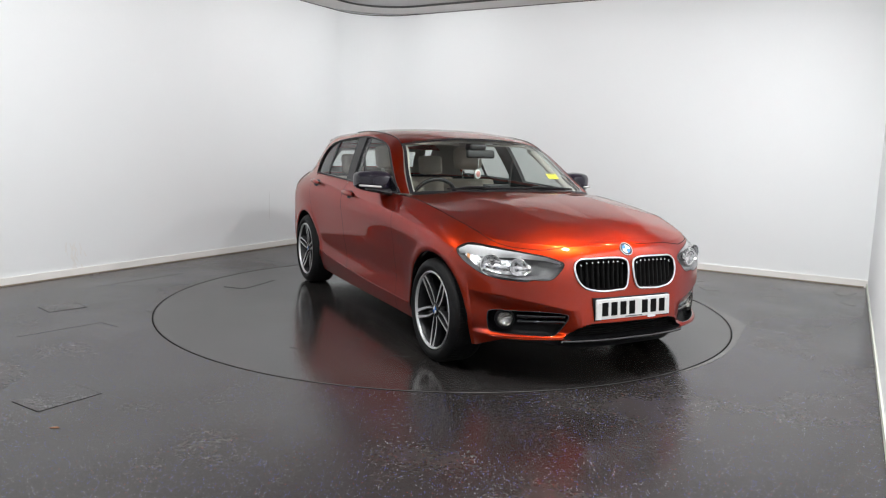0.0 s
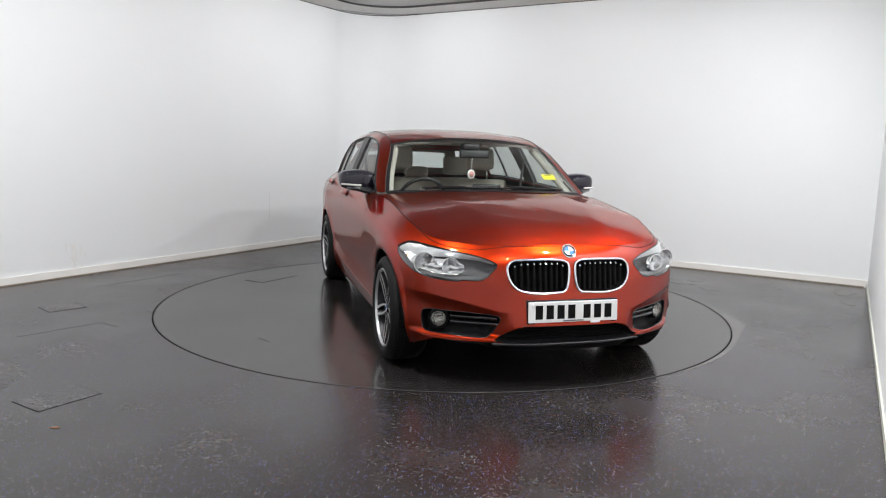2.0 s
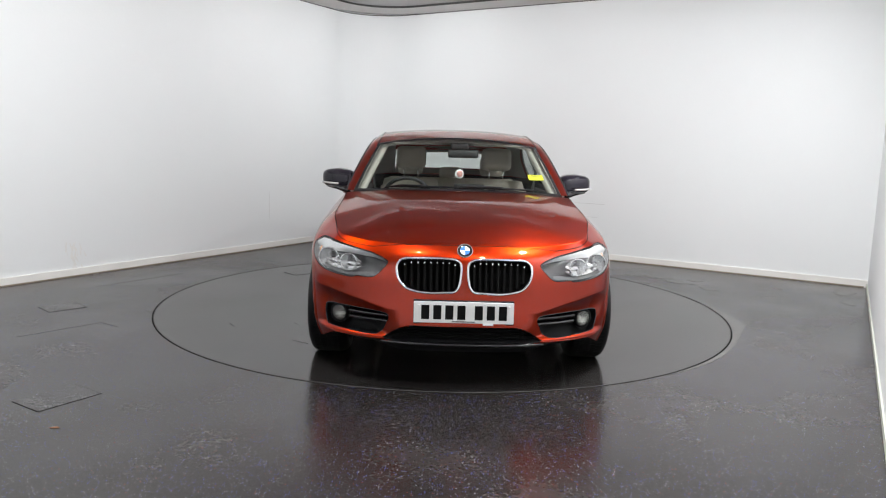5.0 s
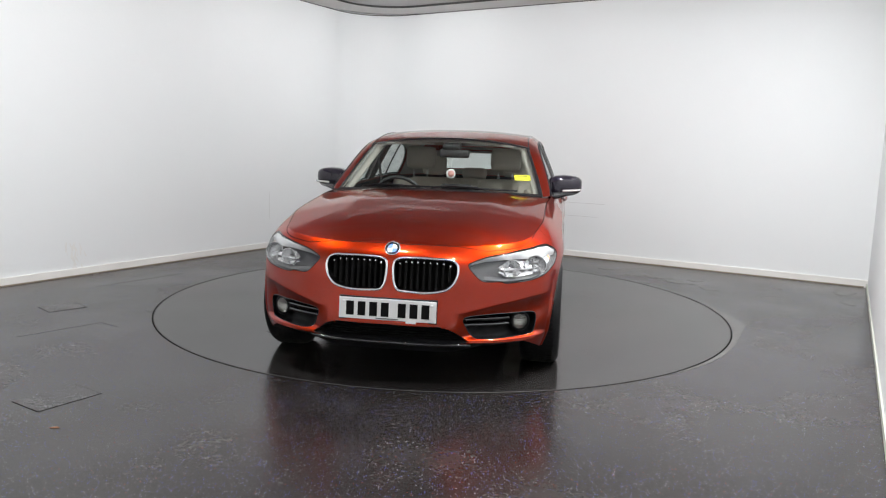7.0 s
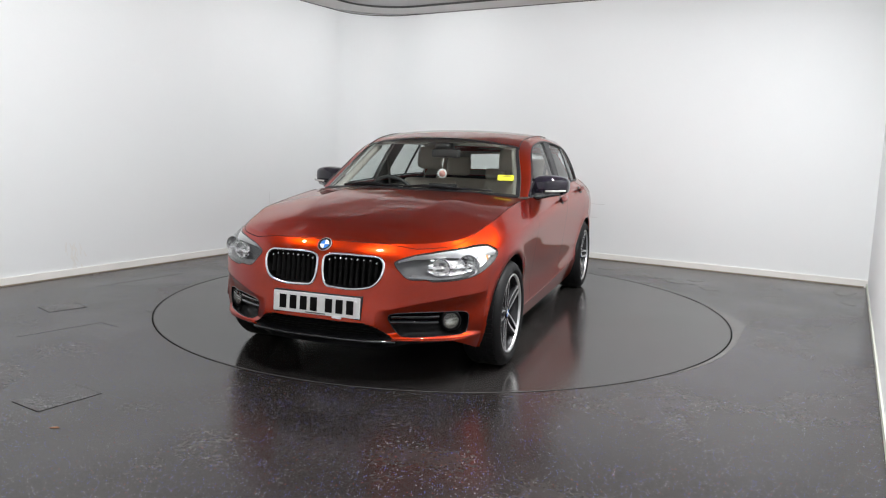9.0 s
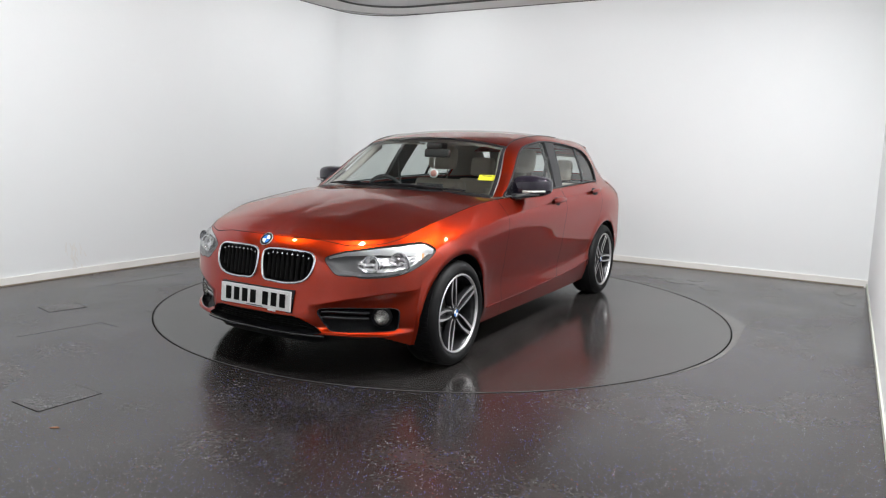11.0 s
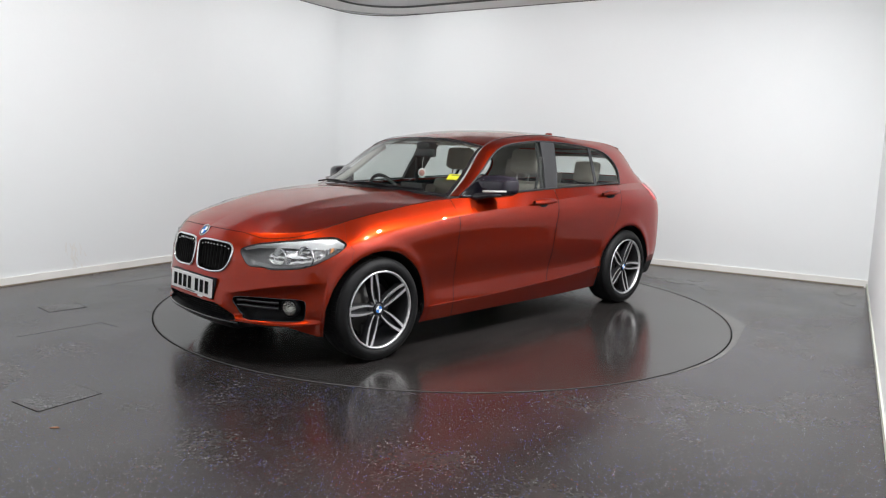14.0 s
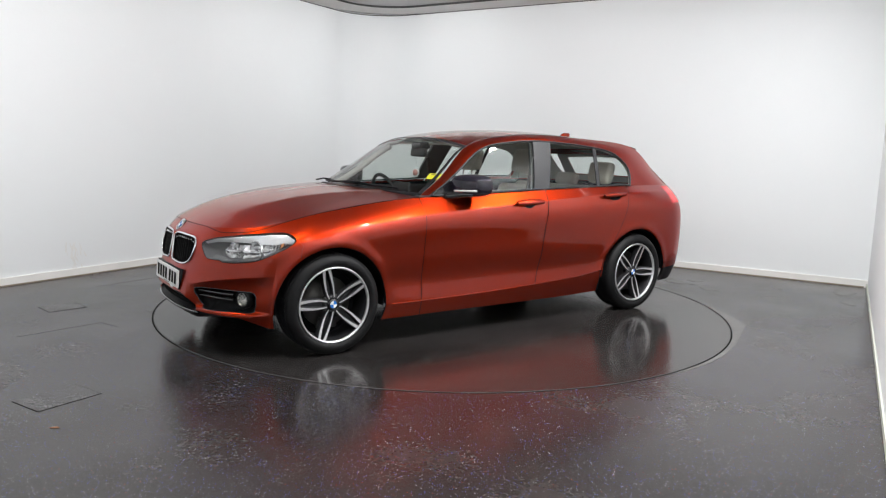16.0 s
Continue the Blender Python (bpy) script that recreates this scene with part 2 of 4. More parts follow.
def wall_run(name, path, z0, z1, thick, mat, label):
    """A wall or strip of the given thickness along a plan path, its face on the path."""
    bm = bmesh.new()
    n = len(path)
    ring = []
    for i, p in enumerate(path):
        d = (path[min(i + 1, n - 1)] - path[max(i - 1, 0)]).normalized()
        o = Vector((-d.y, d.x)) * thick
        ring.append([bm.verts.new(ROOM @ Vector((q.x, q.y, z))) for q, z in ((p, z0), (p, z1), (p + o, z1), (p + o, z0))])
    for a, b in zip(ring, ring[1:]):
        for k in range(4):
            bm.faces.new((a[k], a[(k + 1) % 4], b[(k + 1) % 4], b[k]))
    bm.faces.new(ring[0]), bm.faces.new(ring[-1][::-1])
    bmesh.ops.recalc_face_normals(bm, faces=bm.faces)
    return tagged(finish(name, bm, mat, smooth=False), label, kind="structure")


def arc(cx, cy, r, a0, a1, n):
    return [Vector((cx + r * math.cos(radians(a0 + (a1 - a0) * i / n)), cy + r * math.sin(radians(a0 + (a1 - a0) * i / n)))) for i in range(n + 1)]


west = [Vector((XL, YF)), Vector((XL, YB - RC))]
corner = arc(XL + RC, YB - RC, RC, 180, 90, 24)
north = [Vector((XL + RC, YB)), Vector((XR, YB))]
east = [Vector((3.02, YB)), Vector((3.27, YF))]
south = [Vector((3.27, YF)), Vector((XL, YF))]
wall_run("wall_west", west, 0, CEIL + 0.2, 0.12, WALL, "plain white painted wall with a scuff near the floor")
o = wall_run("wall_corner", corner, 0, CEIL + 0.2, 0.12, WALL, "rounded white painted wall corner")
wall_run("wall_north", north, 0, CEIL + 0.2, 0.12, WALL, "plain white painted back wall of the photo booth")
wall_run("wall_east", east, 0, CEIL + 0.2, 0.12, WALL, "plain white painted side wall")
# unseen wall, kept pale to bounce light onto the car's front
wall_run("wall_south", south, 0, CEIL + 0.2, 0.12, NEARWALL, "unseen plain white wall that closes the room behind the camera")
bm = bmesh.new()
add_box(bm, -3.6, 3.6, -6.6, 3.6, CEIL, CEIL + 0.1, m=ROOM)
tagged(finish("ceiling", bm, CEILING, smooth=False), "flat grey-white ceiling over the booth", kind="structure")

inner_path = [Vector((XL + .42, YF)), Vector((XL + .42, YB - .42 - RC))] + arc(XL + .42 + RC, YB - .42 - RC, RC, 180, 90, 24)[1:] + [Vector((XR, YB - .42))]
wall_run("ceiling_border", inner_path, CEIL - .02, CEIL - .002, 0.419, BORDER, "pale painted border along the edge of the ceiling")
edge_path = west + corner[1:-1] + north
bm = tube_mesh([ROOM @ Vector((p.x + .004, p.y - .004, CEIL - .022)) for p in edge_path], .006, 6)
tagged(finish("trim", bm, DARKGREY), "thin grey joint line at the top of the walls", kind="structure")
bm = tube_mesh([ROOM @ Vector((p.x, p.y, CEIL - .012)) for p in inner_path], .012, 6)
tagged(finish("trim", bm, DARKGREY), "dark joint between the ceiling and its border", kind="structure")
wall_run("baseboard", [p for p in [Vector((XL + .016, YF)), Vector((XL + .016, YB - RC))] + arc(XL + RC, YB - RC, RC - .016, 180, 90, 24)[1:] + [Vector((XR - .03, YB - .016))]], 0.0, 0.072, 0.0158, SKIRT, "low white painted skirting board, scuffed")
wall_run("baseboard", [Vector((3.008, YB - .02)), Vector((3.258, YF))], 0.0, 0.040, 0.0105, EASTSKIRT, "thin pale green-grey skirting strip")

wall_run("trim", [Vector((XL + .021, YF)), Vector((XL + .021, YB - RC))] + arc(XL + RC, YB - RC, RC - .021, 180, 90, 24)[1:] + [Vector((XR - .06, YB - .021))], 0.0, 0.011, 0.0045, SEALANT, "dirty brown sealant line under the skirting")
# ---- floor with a round hole, and the turntable in it ----
TR = 2.239
bm = bmesh.new()
inner = [bm.verts.new((TR * math.cos(2 * math.pi * i / 160), TR * math.sin(2 * math.pi * i / 160), 0)) for i in range(160)]
outer = []
for i in range(160):
    d = ROOM.to_3x3().inverted() @ Vector((math.cos(2 * math.pi * i / 160), math.sin(2 * math.pi * i / 160), 0))
    far = min((3.34 if d.x > 0 else -3.34) / d.x if abs(d.x) > 1e-6 else 99, (3.33 if d.y > 0 else -6.40) / d.y if abs(d.y) > 1e-6 else 99)
    outer.append(bm.verts.new(ROOM @ (d * far)))
for i in range(160):
    j = (i + 1) % 160
    bm.faces.new((inner[i], outer[i], outer[j], inner[j]))
for cx, cy in ((3.34, 3.33), (-3.34, 3.33), (-3.34, -6.40), (3.34, -6.40)):
    c = ROOM @ Vector((cx, cy, 0))
    k = int(math.atan2(c.y, c.x) % (2 * math.pi) / (2 * math.pi) * 160)
    bm.faces.new((outer[k], bm.verts.new(c), outer[(k + 1) % 160]))
tagged(finish("floor", bm, FLOORM, smooth=False), "dark grey speckled vinyl safety floor, glossy", kind="structure")

turntable = tagged(new("turntable"), "dark round car turntable set flush in the floor", "turntable")
bm = bmesh.new()
bmesh.ops.create_cone(bm, cap_ends=True, segments=160, radius1=TR - 0.010, radius2=TR - 0.010, depth=0.03, matrix=pose(0, 0, -0.015))
part("disc", bm, TABLEM, turntable, smooth=False)

part("rim_ring", lathe_ring(TR - .0102, TR - .016, .001), DARKGREY, turntable, "worn dark edge ring", smooth=False)
bm = bmesh.new()
bmesh.ops.create_cone(bm, cap_ends=True, segments=120, radius1=TR + .02, radius2=TR + .02, depth=.02, matrix=pose(0, 0, -.10))
tagged(finish("turntable_pit", bm, GROOVE, smooth=False), "dark gap round the turntable", kind="structure")


def cover(parent, corners, name, mat, label=""):
    """A flush hatch: a dark groove round a plate."""
    c = np.array(corners, float)
    mid = c.mean(0)
    g0 = slab([tuple(p) for p in c], .0012)
    groove = part("groove", g0, GROOVE, parent, smooth=False)
    q = mid + (c - mid) * .976
    return part("plate", slab([tuple(p) for p in q], .0022), mat, parent, label, smooth=False)


def rect(cx, cy, w, h, deg):
    c, s = math.cos(radians(deg)), math.sin(radians(deg))
    return [(cx + c * a - s * b, cy + s * a + c * b) for a, b in ((-w / 2, -h / 2), (w / 2, -h / 2), (w / 2, h / 2), (-w / 2, h / 2))]


for cx, cy, w, h, deg in ((-1.875, -2.47, .32, .23, 58), (-2.85, -.58, .264, .225, 48)):
    t = tagged(new("floor_cover"), "rectangular vinyl-topped access cover flush in the floor", "access cover", "floor covers")
    cover(t, rect(cx, cy, w, h, deg), "plate", COVERM)
cover(turntable, rect(HATCH[0], HATCH[1], .48, .21, HATCH[2]), "hatch", TABLEM, "rectangular hatch in the turntable")
for r, a0, a1 in ((1.62, -38, -33), (1.35, -52, -50), (1.75, -60, -56), (1.3, 160, 166)):
    p = [(r * math.cos(radians(a)), r * math.sin(radians(a)), .001) for a in np.linspace(a0, a1, 8)]
    part("scratch", tube_mesh(p, .0012, 5), STAIN, turntable)


def blot(name, cx, cy, rx, ry, deg, seed, mat, label, category, group):
    """A thin irregular patch on the floor."""
    rnd = random.Random(seed)
    bm = bmesh.new()
    c, s = math.cos(radians(deg)), math.sin(radians(deg))
    ph = [rnd.uniform(0, 6.28) for _ in range(14)]
    ring = []
    for i in range(96):
        t = 2 * math.pi * i / 96
        k = 1 + sum(.17 / (j + 1) ** .7 * math.sin((j + 2) * t + ph[j]) for j in range(14))
        x, y = rx * k * math.cos(t), ry * k * math.sin(t)
        ring.append(bm.verts.new((cx + c * x - s * y, cy + s * x + c * y, .0012)))
    bm.faces.new(ring)
    return tagged(finish(name, bm, mat, smooth=False), label, category, group)


def wall_mark(name, m, w, h, n, seed, mat, label):
    """Thin streaks on a wall: short strips spread over an area w by h."""
    rnd = random.Random(seed)
    bm = bmesh.new()
    for _ in range(n):
        x, z = (rnd.gauss(0, w / 3), rnd.uniform(0, h)) if n > 1 else (0, h / 2)
        a, b = (rnd.uniform(.003, .008), rnd.uniform(.01, .05)) if n > 1 else (w / 2, h / 2)
        t = rnd.uniform(-.5, .5) if n > 1 else 0
        bm.faces.new([bm.verts.new(ROOM @ m @ Vector((x + p * a + q * b * t, -.0015, z + q * b))) for p, q in ((-1, -1), (1, -1), (.6, 1), (-.6, 1))] if n > 1 else
                     [bm.verts.new(ROOM @ m @ Vector((x + p * a, -.0015, z + q * b))) for p, q in ((-1, -1), (1, -1), (1, 1), (-1, 1))])
    return tagged(finish(name, bm, mat, smooth=False), label, "wall mark", "wall marks")


wall_mark("wall_scuff", pose(XL, -1.14, .085, 0, 0, 90), .13, .22, 26, 3, SCUFF, "faint brown scuffs on the white wall above the skirting")
wall_mark("wall_scratch", pose(XL, 1.34, .35, 0, 0, 90), .004, .33, 1, 3, LINEM, "thin upright grey scratch on the white wall")
wall_mark("wall_scratch", pose(.03, YB, .652, 0, 0, 0), .49, .004, 1, 3, LINEM, "thin level grey scratch on the white wall")
wall_mark("wall_scratch", pose(-.01, YB, .494, 0, 0, 0), .40, .004, 1, 3, LINEM, "thin level grey scratch on the white wall")
for i, (cx, cy, rx, ry, deg) in enumerate(((2.02, 1.62, .10, .06, -30), (2.25, 1.50, .12, .07, -25), (2.36, 1.25, .14, .07, -50), (2.56, 1.36, .08, .05, -20), (2.55, .92, .10, .06, -60), (1.78, 1.95, .08, .05, -20),
                                           (3.85, .95, .10, .16, -30), (3.62, .45, .06, .10, -30))):
    blot("floor_stain", cx, cy, rx, ry, deg, 20 + i, STAIN, "pale dried water mark on the dark floor", "stain", "water marks")
# pale film round the rim of the turntable
bm = bmesh.new()
rnd = random.Random(8)
rows = []
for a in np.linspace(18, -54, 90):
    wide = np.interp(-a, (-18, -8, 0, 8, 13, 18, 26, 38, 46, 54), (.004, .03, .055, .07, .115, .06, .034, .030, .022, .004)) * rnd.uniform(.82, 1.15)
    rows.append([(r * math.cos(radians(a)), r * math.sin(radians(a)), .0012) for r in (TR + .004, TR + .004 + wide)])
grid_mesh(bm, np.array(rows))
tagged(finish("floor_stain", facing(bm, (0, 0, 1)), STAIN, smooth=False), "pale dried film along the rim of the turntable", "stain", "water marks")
# welded seams of a patch let into the vinyl
for a, b in (((-2.70, -1.42), (-2.36, -.996)), ((-2.36, -.996), (-2.20, -1.10)), ((-2.98, .20), (-2.50, .95))):
    d = (Vector(b) - Vector(a)).normalized() * .0014
    bm = slab([(a[0] - d.y, a[1] + d.x), (a[0] + d.y, a[1] - d.x), (b[0] + d.y, b[1] - d.x), (b[0] - d.y, b[1] + d.x)], .0011)
    bmesh.ops.recalc_face_normals(bm, faces=bm.faces)
    tagged(finish("trim", bm, SEAMM, smooth=False), "thin dark welded seam in the vinyl floor", kind="structure")
blot("dry_leaf", -1.69, -2.84, .020, .009, 20, 5, LEAF, "small brown dry leaf scrap on the floor", "leaf", "")

for ix, iy, share in LAMPS:
    d = bpy.data.lights.new("downlight", "AREA")
    d.shape, d.size, d.energy = "DISK", 0.11, LAMP_WATTS * share
    l = new("downlight_lamp", d)
    l.matrix_world = ROOM @ pose(ix, iy, CEIL - 0.03)
# added fill lamps, unseen, each tilted towards its wall to brighten it
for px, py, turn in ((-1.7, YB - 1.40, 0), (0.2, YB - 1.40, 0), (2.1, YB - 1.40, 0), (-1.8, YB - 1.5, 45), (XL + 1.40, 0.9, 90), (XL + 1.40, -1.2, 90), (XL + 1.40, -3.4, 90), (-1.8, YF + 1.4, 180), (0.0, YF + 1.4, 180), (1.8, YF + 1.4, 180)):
    d = bpy.data.lights.new("wall_fill", "AREA")
    d.shape, d.size, d.size_y, d.energy = "RECTANGLE", 1.2, 0.5, FILL_WATTS * {0: .93, 45: .78, 90: 1.15, 180: 2.8}[turn]
    l = new("wall_fill_lamp", d)
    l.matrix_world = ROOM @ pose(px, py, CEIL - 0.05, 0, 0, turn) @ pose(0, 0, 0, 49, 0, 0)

# ---- the car: x forward, y to its own left, z up, midway between the axles ----
car = tagged(new("car"), "orange-red metallic five-door hatchback on the turntable", "car")

LEVELS = []


def level(*rows):
    LEVELS.append(rows)


# contour lines of the lower body from the middle of the nose round to the middle of the tail
level((2.04, 0, .19), (2.03, .2, .19), (1.99, .42, .19), (1.90, .62, .19), (1.78, .74, .18), (1.64, .80, .18), (1.345, .82, .18), (.95, .82, .17), (.6, .82, .17),
      (.1, .82, .17), (-.4, .82, .17), (-.95, .82, .18), (-1.345, .82, .20), (-1.80, .80, .20), (-2.03, .66, .22), (-2.15, .35, .24), (-2.17, 0, .24))
level((2.105, 0, .30), (2.10, .2, .30), (2.05, .42, .30), (1.95, .62, .30), (1.82, .765, .30), (1.65, .845, .30), (1.345, .87, .30), (.95, .85, .29), (.6, .845, .29),
      (.1, .845, .29), (-.4, .845, .30), (-.95, .855, .31), (-1.345, .875, .32), (-1.82, .835, .33), (-2.08, .68, .34), (-2.2, .35, .36), (-2.217, 0, .36))
level((2.085, 0, .45), (2.08, .2, .45), (2.03, .42, .45), (1.93, .62, .45), (1.80, .78, .45), (1.64, .855, .45), (1.345, .882, .45), (.95, .862, .45), (.6, .856, .45),
      (.1, .855, .45), (-.4, .857, .45), (-.95, .868, .46), (-1.345, .882, .46), (-1.82, .85, .47), (-2.08, .70, .48), (-2.2, .35, .5), (-2.217, 0, .5))
level((2.06, 0, .58), (2.055, .2, .58), (2.01, .42, .58), (1.91, .63, .58), (1.78, .79, .58), (1.62, .86, .60), (1.345, .884, .62), (.95, .874, .63), (.6, .868, .64),
      (.1, .867, .64), (-.4, .868, .65), (-.95, .874, .65), (-1.345, .885, .65), (-1.82, .85, .66), (-2.09, .70, .67), (-2.2, .35, .68), (-2.21, 0, .68))
level((2.035, 0, .69), (2.025, .2, .69), (1.975, .42, .68), (1.88, .62, .675), (1.76, .775, .675), (1.59, .845, .71), (1.345, .875, .75), (.95, .872, .79), (.6, .874, .81),
      (.1, .874, .82), (-.4, .874, .83), (-.95, .876, .85), (-1.345, .875, .86), (-1.82, .83, .86), (-2.06, .68, .86), (-2.17, .35, .86), (-2.18, 0, .86))
level((1.975, 0, .757), (1.965, .2, .757), (1.91, .42, .755), (1.81, .60, .765), (1.69, .70, .785), (1.51, .745, .83), (1.345, .765, .865), (.95, .765, .92), (.6, .785, .945),
      (.1, .80, .965), (-.4, .80, .985), (-.95, .79, 1.0), (-1.345, .76, 1.005), (-1.80, .70, 1.0), (-2.0, .60, 1.0), (-2.09, .35, 1.0), (-2.1, 0, 1.0))


NAT = np.zeros((6, 6))
NAT[0, 0] = NAT[5, 5] = 1
for i in range(1, 5):
    NAT[i, i - 1:i + 2] = 1, 4, 1
NAT = np.linalg.inv(NAT)
LEFT = np.array([1, -1, 1])


def crease_v(m):
    """Level of the shoulder crease, which rises through the door handles to the tail."""
    return np.interp(m, (6, 7, 8, 9, 10, 11, 12, 13), (4.15, 4.13, 4.24, 4.36, 4.50, 4.59, 4.62, 4.66))


def door_v(m):
    """Level of the joint between the doors and the sill."""
    return np.interp(np.abs(m), (7, 7.7, 8.3, 9.26, 9.92, 10.55, 11.03), (.86, .85, .87, .96, .99, 1.09, 1.29))


def skin_at(s, v, out=0.0):
    """Points of the lower body's skin at stations s (negative: the car's right side) and levels v, moved outwards by out metres."""
    s, v = np.broadcast_arrays(np.asarray(s, float), np.asarray(v, float))
    shape = s.shape
    s, v = s.ravel(), v.ravel()

    def raw(s, v):
        m = np.abs(s)
        p = np.stack([spline(r, m) for r in LEVELS])
        d2 = np.zeros_like(p)
        d2[1:-1] = 6 * (p[2:] - 2 * p[1:-1] + p[:-2])
        k = np.einsum("ij,jnc->inc", NAT, d2)
        i = np.minimum(np.clip(v, 0, 5).astype(int), 4)
        u = (np.clip(v, 0, 5) - i)[:, None]
        n = np.arange(len(s))
        q = p[i, n] * (1 - u) + p[i + 1, n] * u + ((u ** 3 - u) * k[i + 1, n] + ((1 - u) ** 3 - (1 - u)) * k[i, n]) / 6
        # shoulder crease running up to the tail, with a hollow under it
        vc = crease_v(m)
        win = np.clip((m - 5.8) / 1.5, 0, 1) * np.clip((13.6 - m) / 1.2, 0, 1)
        q[:, 1] += win * (0.012 * np.exp(-np.abs(v - vc) / np.where(v > vc, .28, .50)) - 0.002 * np.exp(-((v - vc + 1.15) / .5) ** 2))
        # pressed line low on the doors, and flared arches
        q[:, 1] += win * 0.005 * np.exp(-np.abs(v - door_v(m)) / .28)
        for cx in (1.345, -1.345):
            r = np.hypot(q[:, 0] - cx, q[:, 2] - 0.31)
            q[:, 1] += np.where(m > 4.6, 0.007 * np.exp(-((r - .375) / .035) ** 2), 0)
        # bumper corners fall back under a sharp step, down to the lip
        e0 = np.clip((v - .74) / .22, 0, 1)
        e1 = np.clip((np.interp(m, (1.9, 2.6, 3.6, 4.8), (1.80, 2.02, 2.27, 2.40)) - v) / 1.0, 0, 1)
        fall = .042 * e0 * e0 * (3 - 2 * e0) * (1 - (1 - e1) ** 2.4) * np.clip((m - 1.6) / .5, 0, 1) * np.clip((4.7 - m) / 1.0, 0, 1)
        phi = np.radians(np.interp(m, (1.5, 3, 4.2, 5.2), (10, 35, 60, 80)))
        q[:, 0] -= fall * np.cos(phi)
        q[:, 1] -= fall * np.sin(phi)
        q[:, 1] -= win * .018 * np.exp(-((v - 1.75) / np.where(v > 1.75, .62, .66)) ** 2) * np.clip((7.6 - np.abs(m - 9.2) * 2) / 2, 0, 1)
        q[:, 1] *= np.where(s < 0, -1, 1)
        return q

    q = raw(s, v)
    if np.any(out):
        e = 0.02
        ds = raw(np.where(np.abs(s) < 1e-9, 1e-9, s) + e, v) - raw(s - e, v)
        dv = raw(s, np.minimum(v + e, 5)) - raw(s, np.maximum(v - e, 0))
        n = np.cross(ds, dv)
        n /= np.linalg.norm(n, axis=1, keepdims=True) + 1e-12
        q = q + n * np.broadcast_to(np.asarray(out, float), shape).ravel()[:, None]
    return q.reshape(*shape, 3)


XS = spline(LEVELS[3], np.linspace(5, 14, 400))[:, 0]


def s_of_x(x):
    return np.interp(-np.asarray(x, float), -XS, np.linspace(5, 14, 400))


def seam(m):
    """Level of the bonnet's shut line along the nose and the wings."""
    return np.interp(m, (0, 1.6, 2.35, 3.2, 3.75, 4.5, 8), (5, 4.97, 4.66, 4.74, 4.86, 5, 5))


WHEEL_Z = 0.309
WHEELS = (1.345, -1.345)
ARCH = 0.370
ARCH_Z = 0.292


def in_poly(px, pz, poly):
    """Which points lie inside a closed outline."""
    c = np.zeros(px.shape, bool)
    x0, z0 = poly[-1]
    for x1, z1 in poly:
        c ^= ((z0 > pz) != (z1 > pz)) & (px < (x1 - x0) * (pz - z0) / (z1 - z0 + 1e-12) + x0)
        x0, z0 = x1, z1
    return c


def smooth_loop(pts, n):
    """n points round a closed outline, its corners rounded a little."""
    p = np.array(pts, float)
    k = len(p)
    t = np.linspace(0, k, n, endpoint=False)
    i = t.astype(int)
    u = (t - i)[:, None]
    a, b, c, d = p[(i - 1) % k], p[i % k], p[(i + 1) % k], p[(i + 2) % k]
    return b + .5 * u * (c - a + u * (2 * a - 5 * b + 4 * c - d + u * (3 * (b - c) + d - a)))


HEAD = smooth_loop([(1.93, 3.77), (2.04, 4.02), (2.35, 4.30), (2.7, 4.45), (3.2, 4.60), (3.65, 4.66), (4.2, 4.62), (4.7, 4.44), (5.05, 4.02), (4.88, 3.70), (4.4, 3.41),
                    (3.9, 3.13), (3.4, 2.96), (2.87, 2.89), (2.72, 2.97), (2.3, 3.0), (2.08, 3.35)], 120)
KIDNEY = smooth_loop([(.09, 3.75), (.2, 3.94), (.43, 4.02), (1.15, 4.03), (1.52, 4.02), (1.67, 3.83), (1.72, 3.52), (1.68, 3.08), (1.56, 2.75), (1.37, 2.57), (.97, 2.48), (.49, 2.51),
                      (.25, 2.55), (.13, 2.80), (.08, 3.3)], 100)
FOG = smooth_loop([(1.90, 1.52), (2.02, 1.66), (2.7, 1.70), (3.3, 1.69), (3.9, 1.67), (4.06, 1.5), (4.08, 1.08), (3.95, .88), (3.15, .84), (2.35, .82), (2.12, .95), (1.98, 1.28)], 100)
LOWER = smooth_loop([(-1.42, 1.30), (-.6, 1.34), (.6, 1.34), (1.42, 1.30), (1.83, .98), (1.95, .66), (.7, .60), (-.7, .60), (-1.95, .66), (-1.83, .98)], 120)


def mirror_loop(loop):
    return loop * np.array([-1, 1])


def to_mesh_grid(g, keep=None, flip=False):
    """A panel mesh: quads over grid g; faces on the far side of the arches are left out and the points inside snap to the arch."""
    h = g.copy()
    k = np.ones((g.shape[0] - 1, g.shape[1] - 1), bool) if keep is None else keep.copy()
    for cx in WHEELS:
        dx, dz = g[..., 0] - cx, g[..., 2] - ARCH_Z
        r = np.hypot(dx, dz) + 1e-9
        sel = (r < ARCH) & (np.abs(g[..., 1]) > .55)
        k &= ~(sel[:-1, :-1] & sel[1:, :-1] & sel[:-1, 1:] & sel[1:, 1:])
        h[..., 0] = np.where(sel, cx + dx / r * ARCH, h[..., 0])
        h[..., 2] = np.where(sel, ARCH_Z + dz / r * ARCH, h[..., 2])
    return grid_mesh(bmesh.new(), h, flip=flip, keep=k)


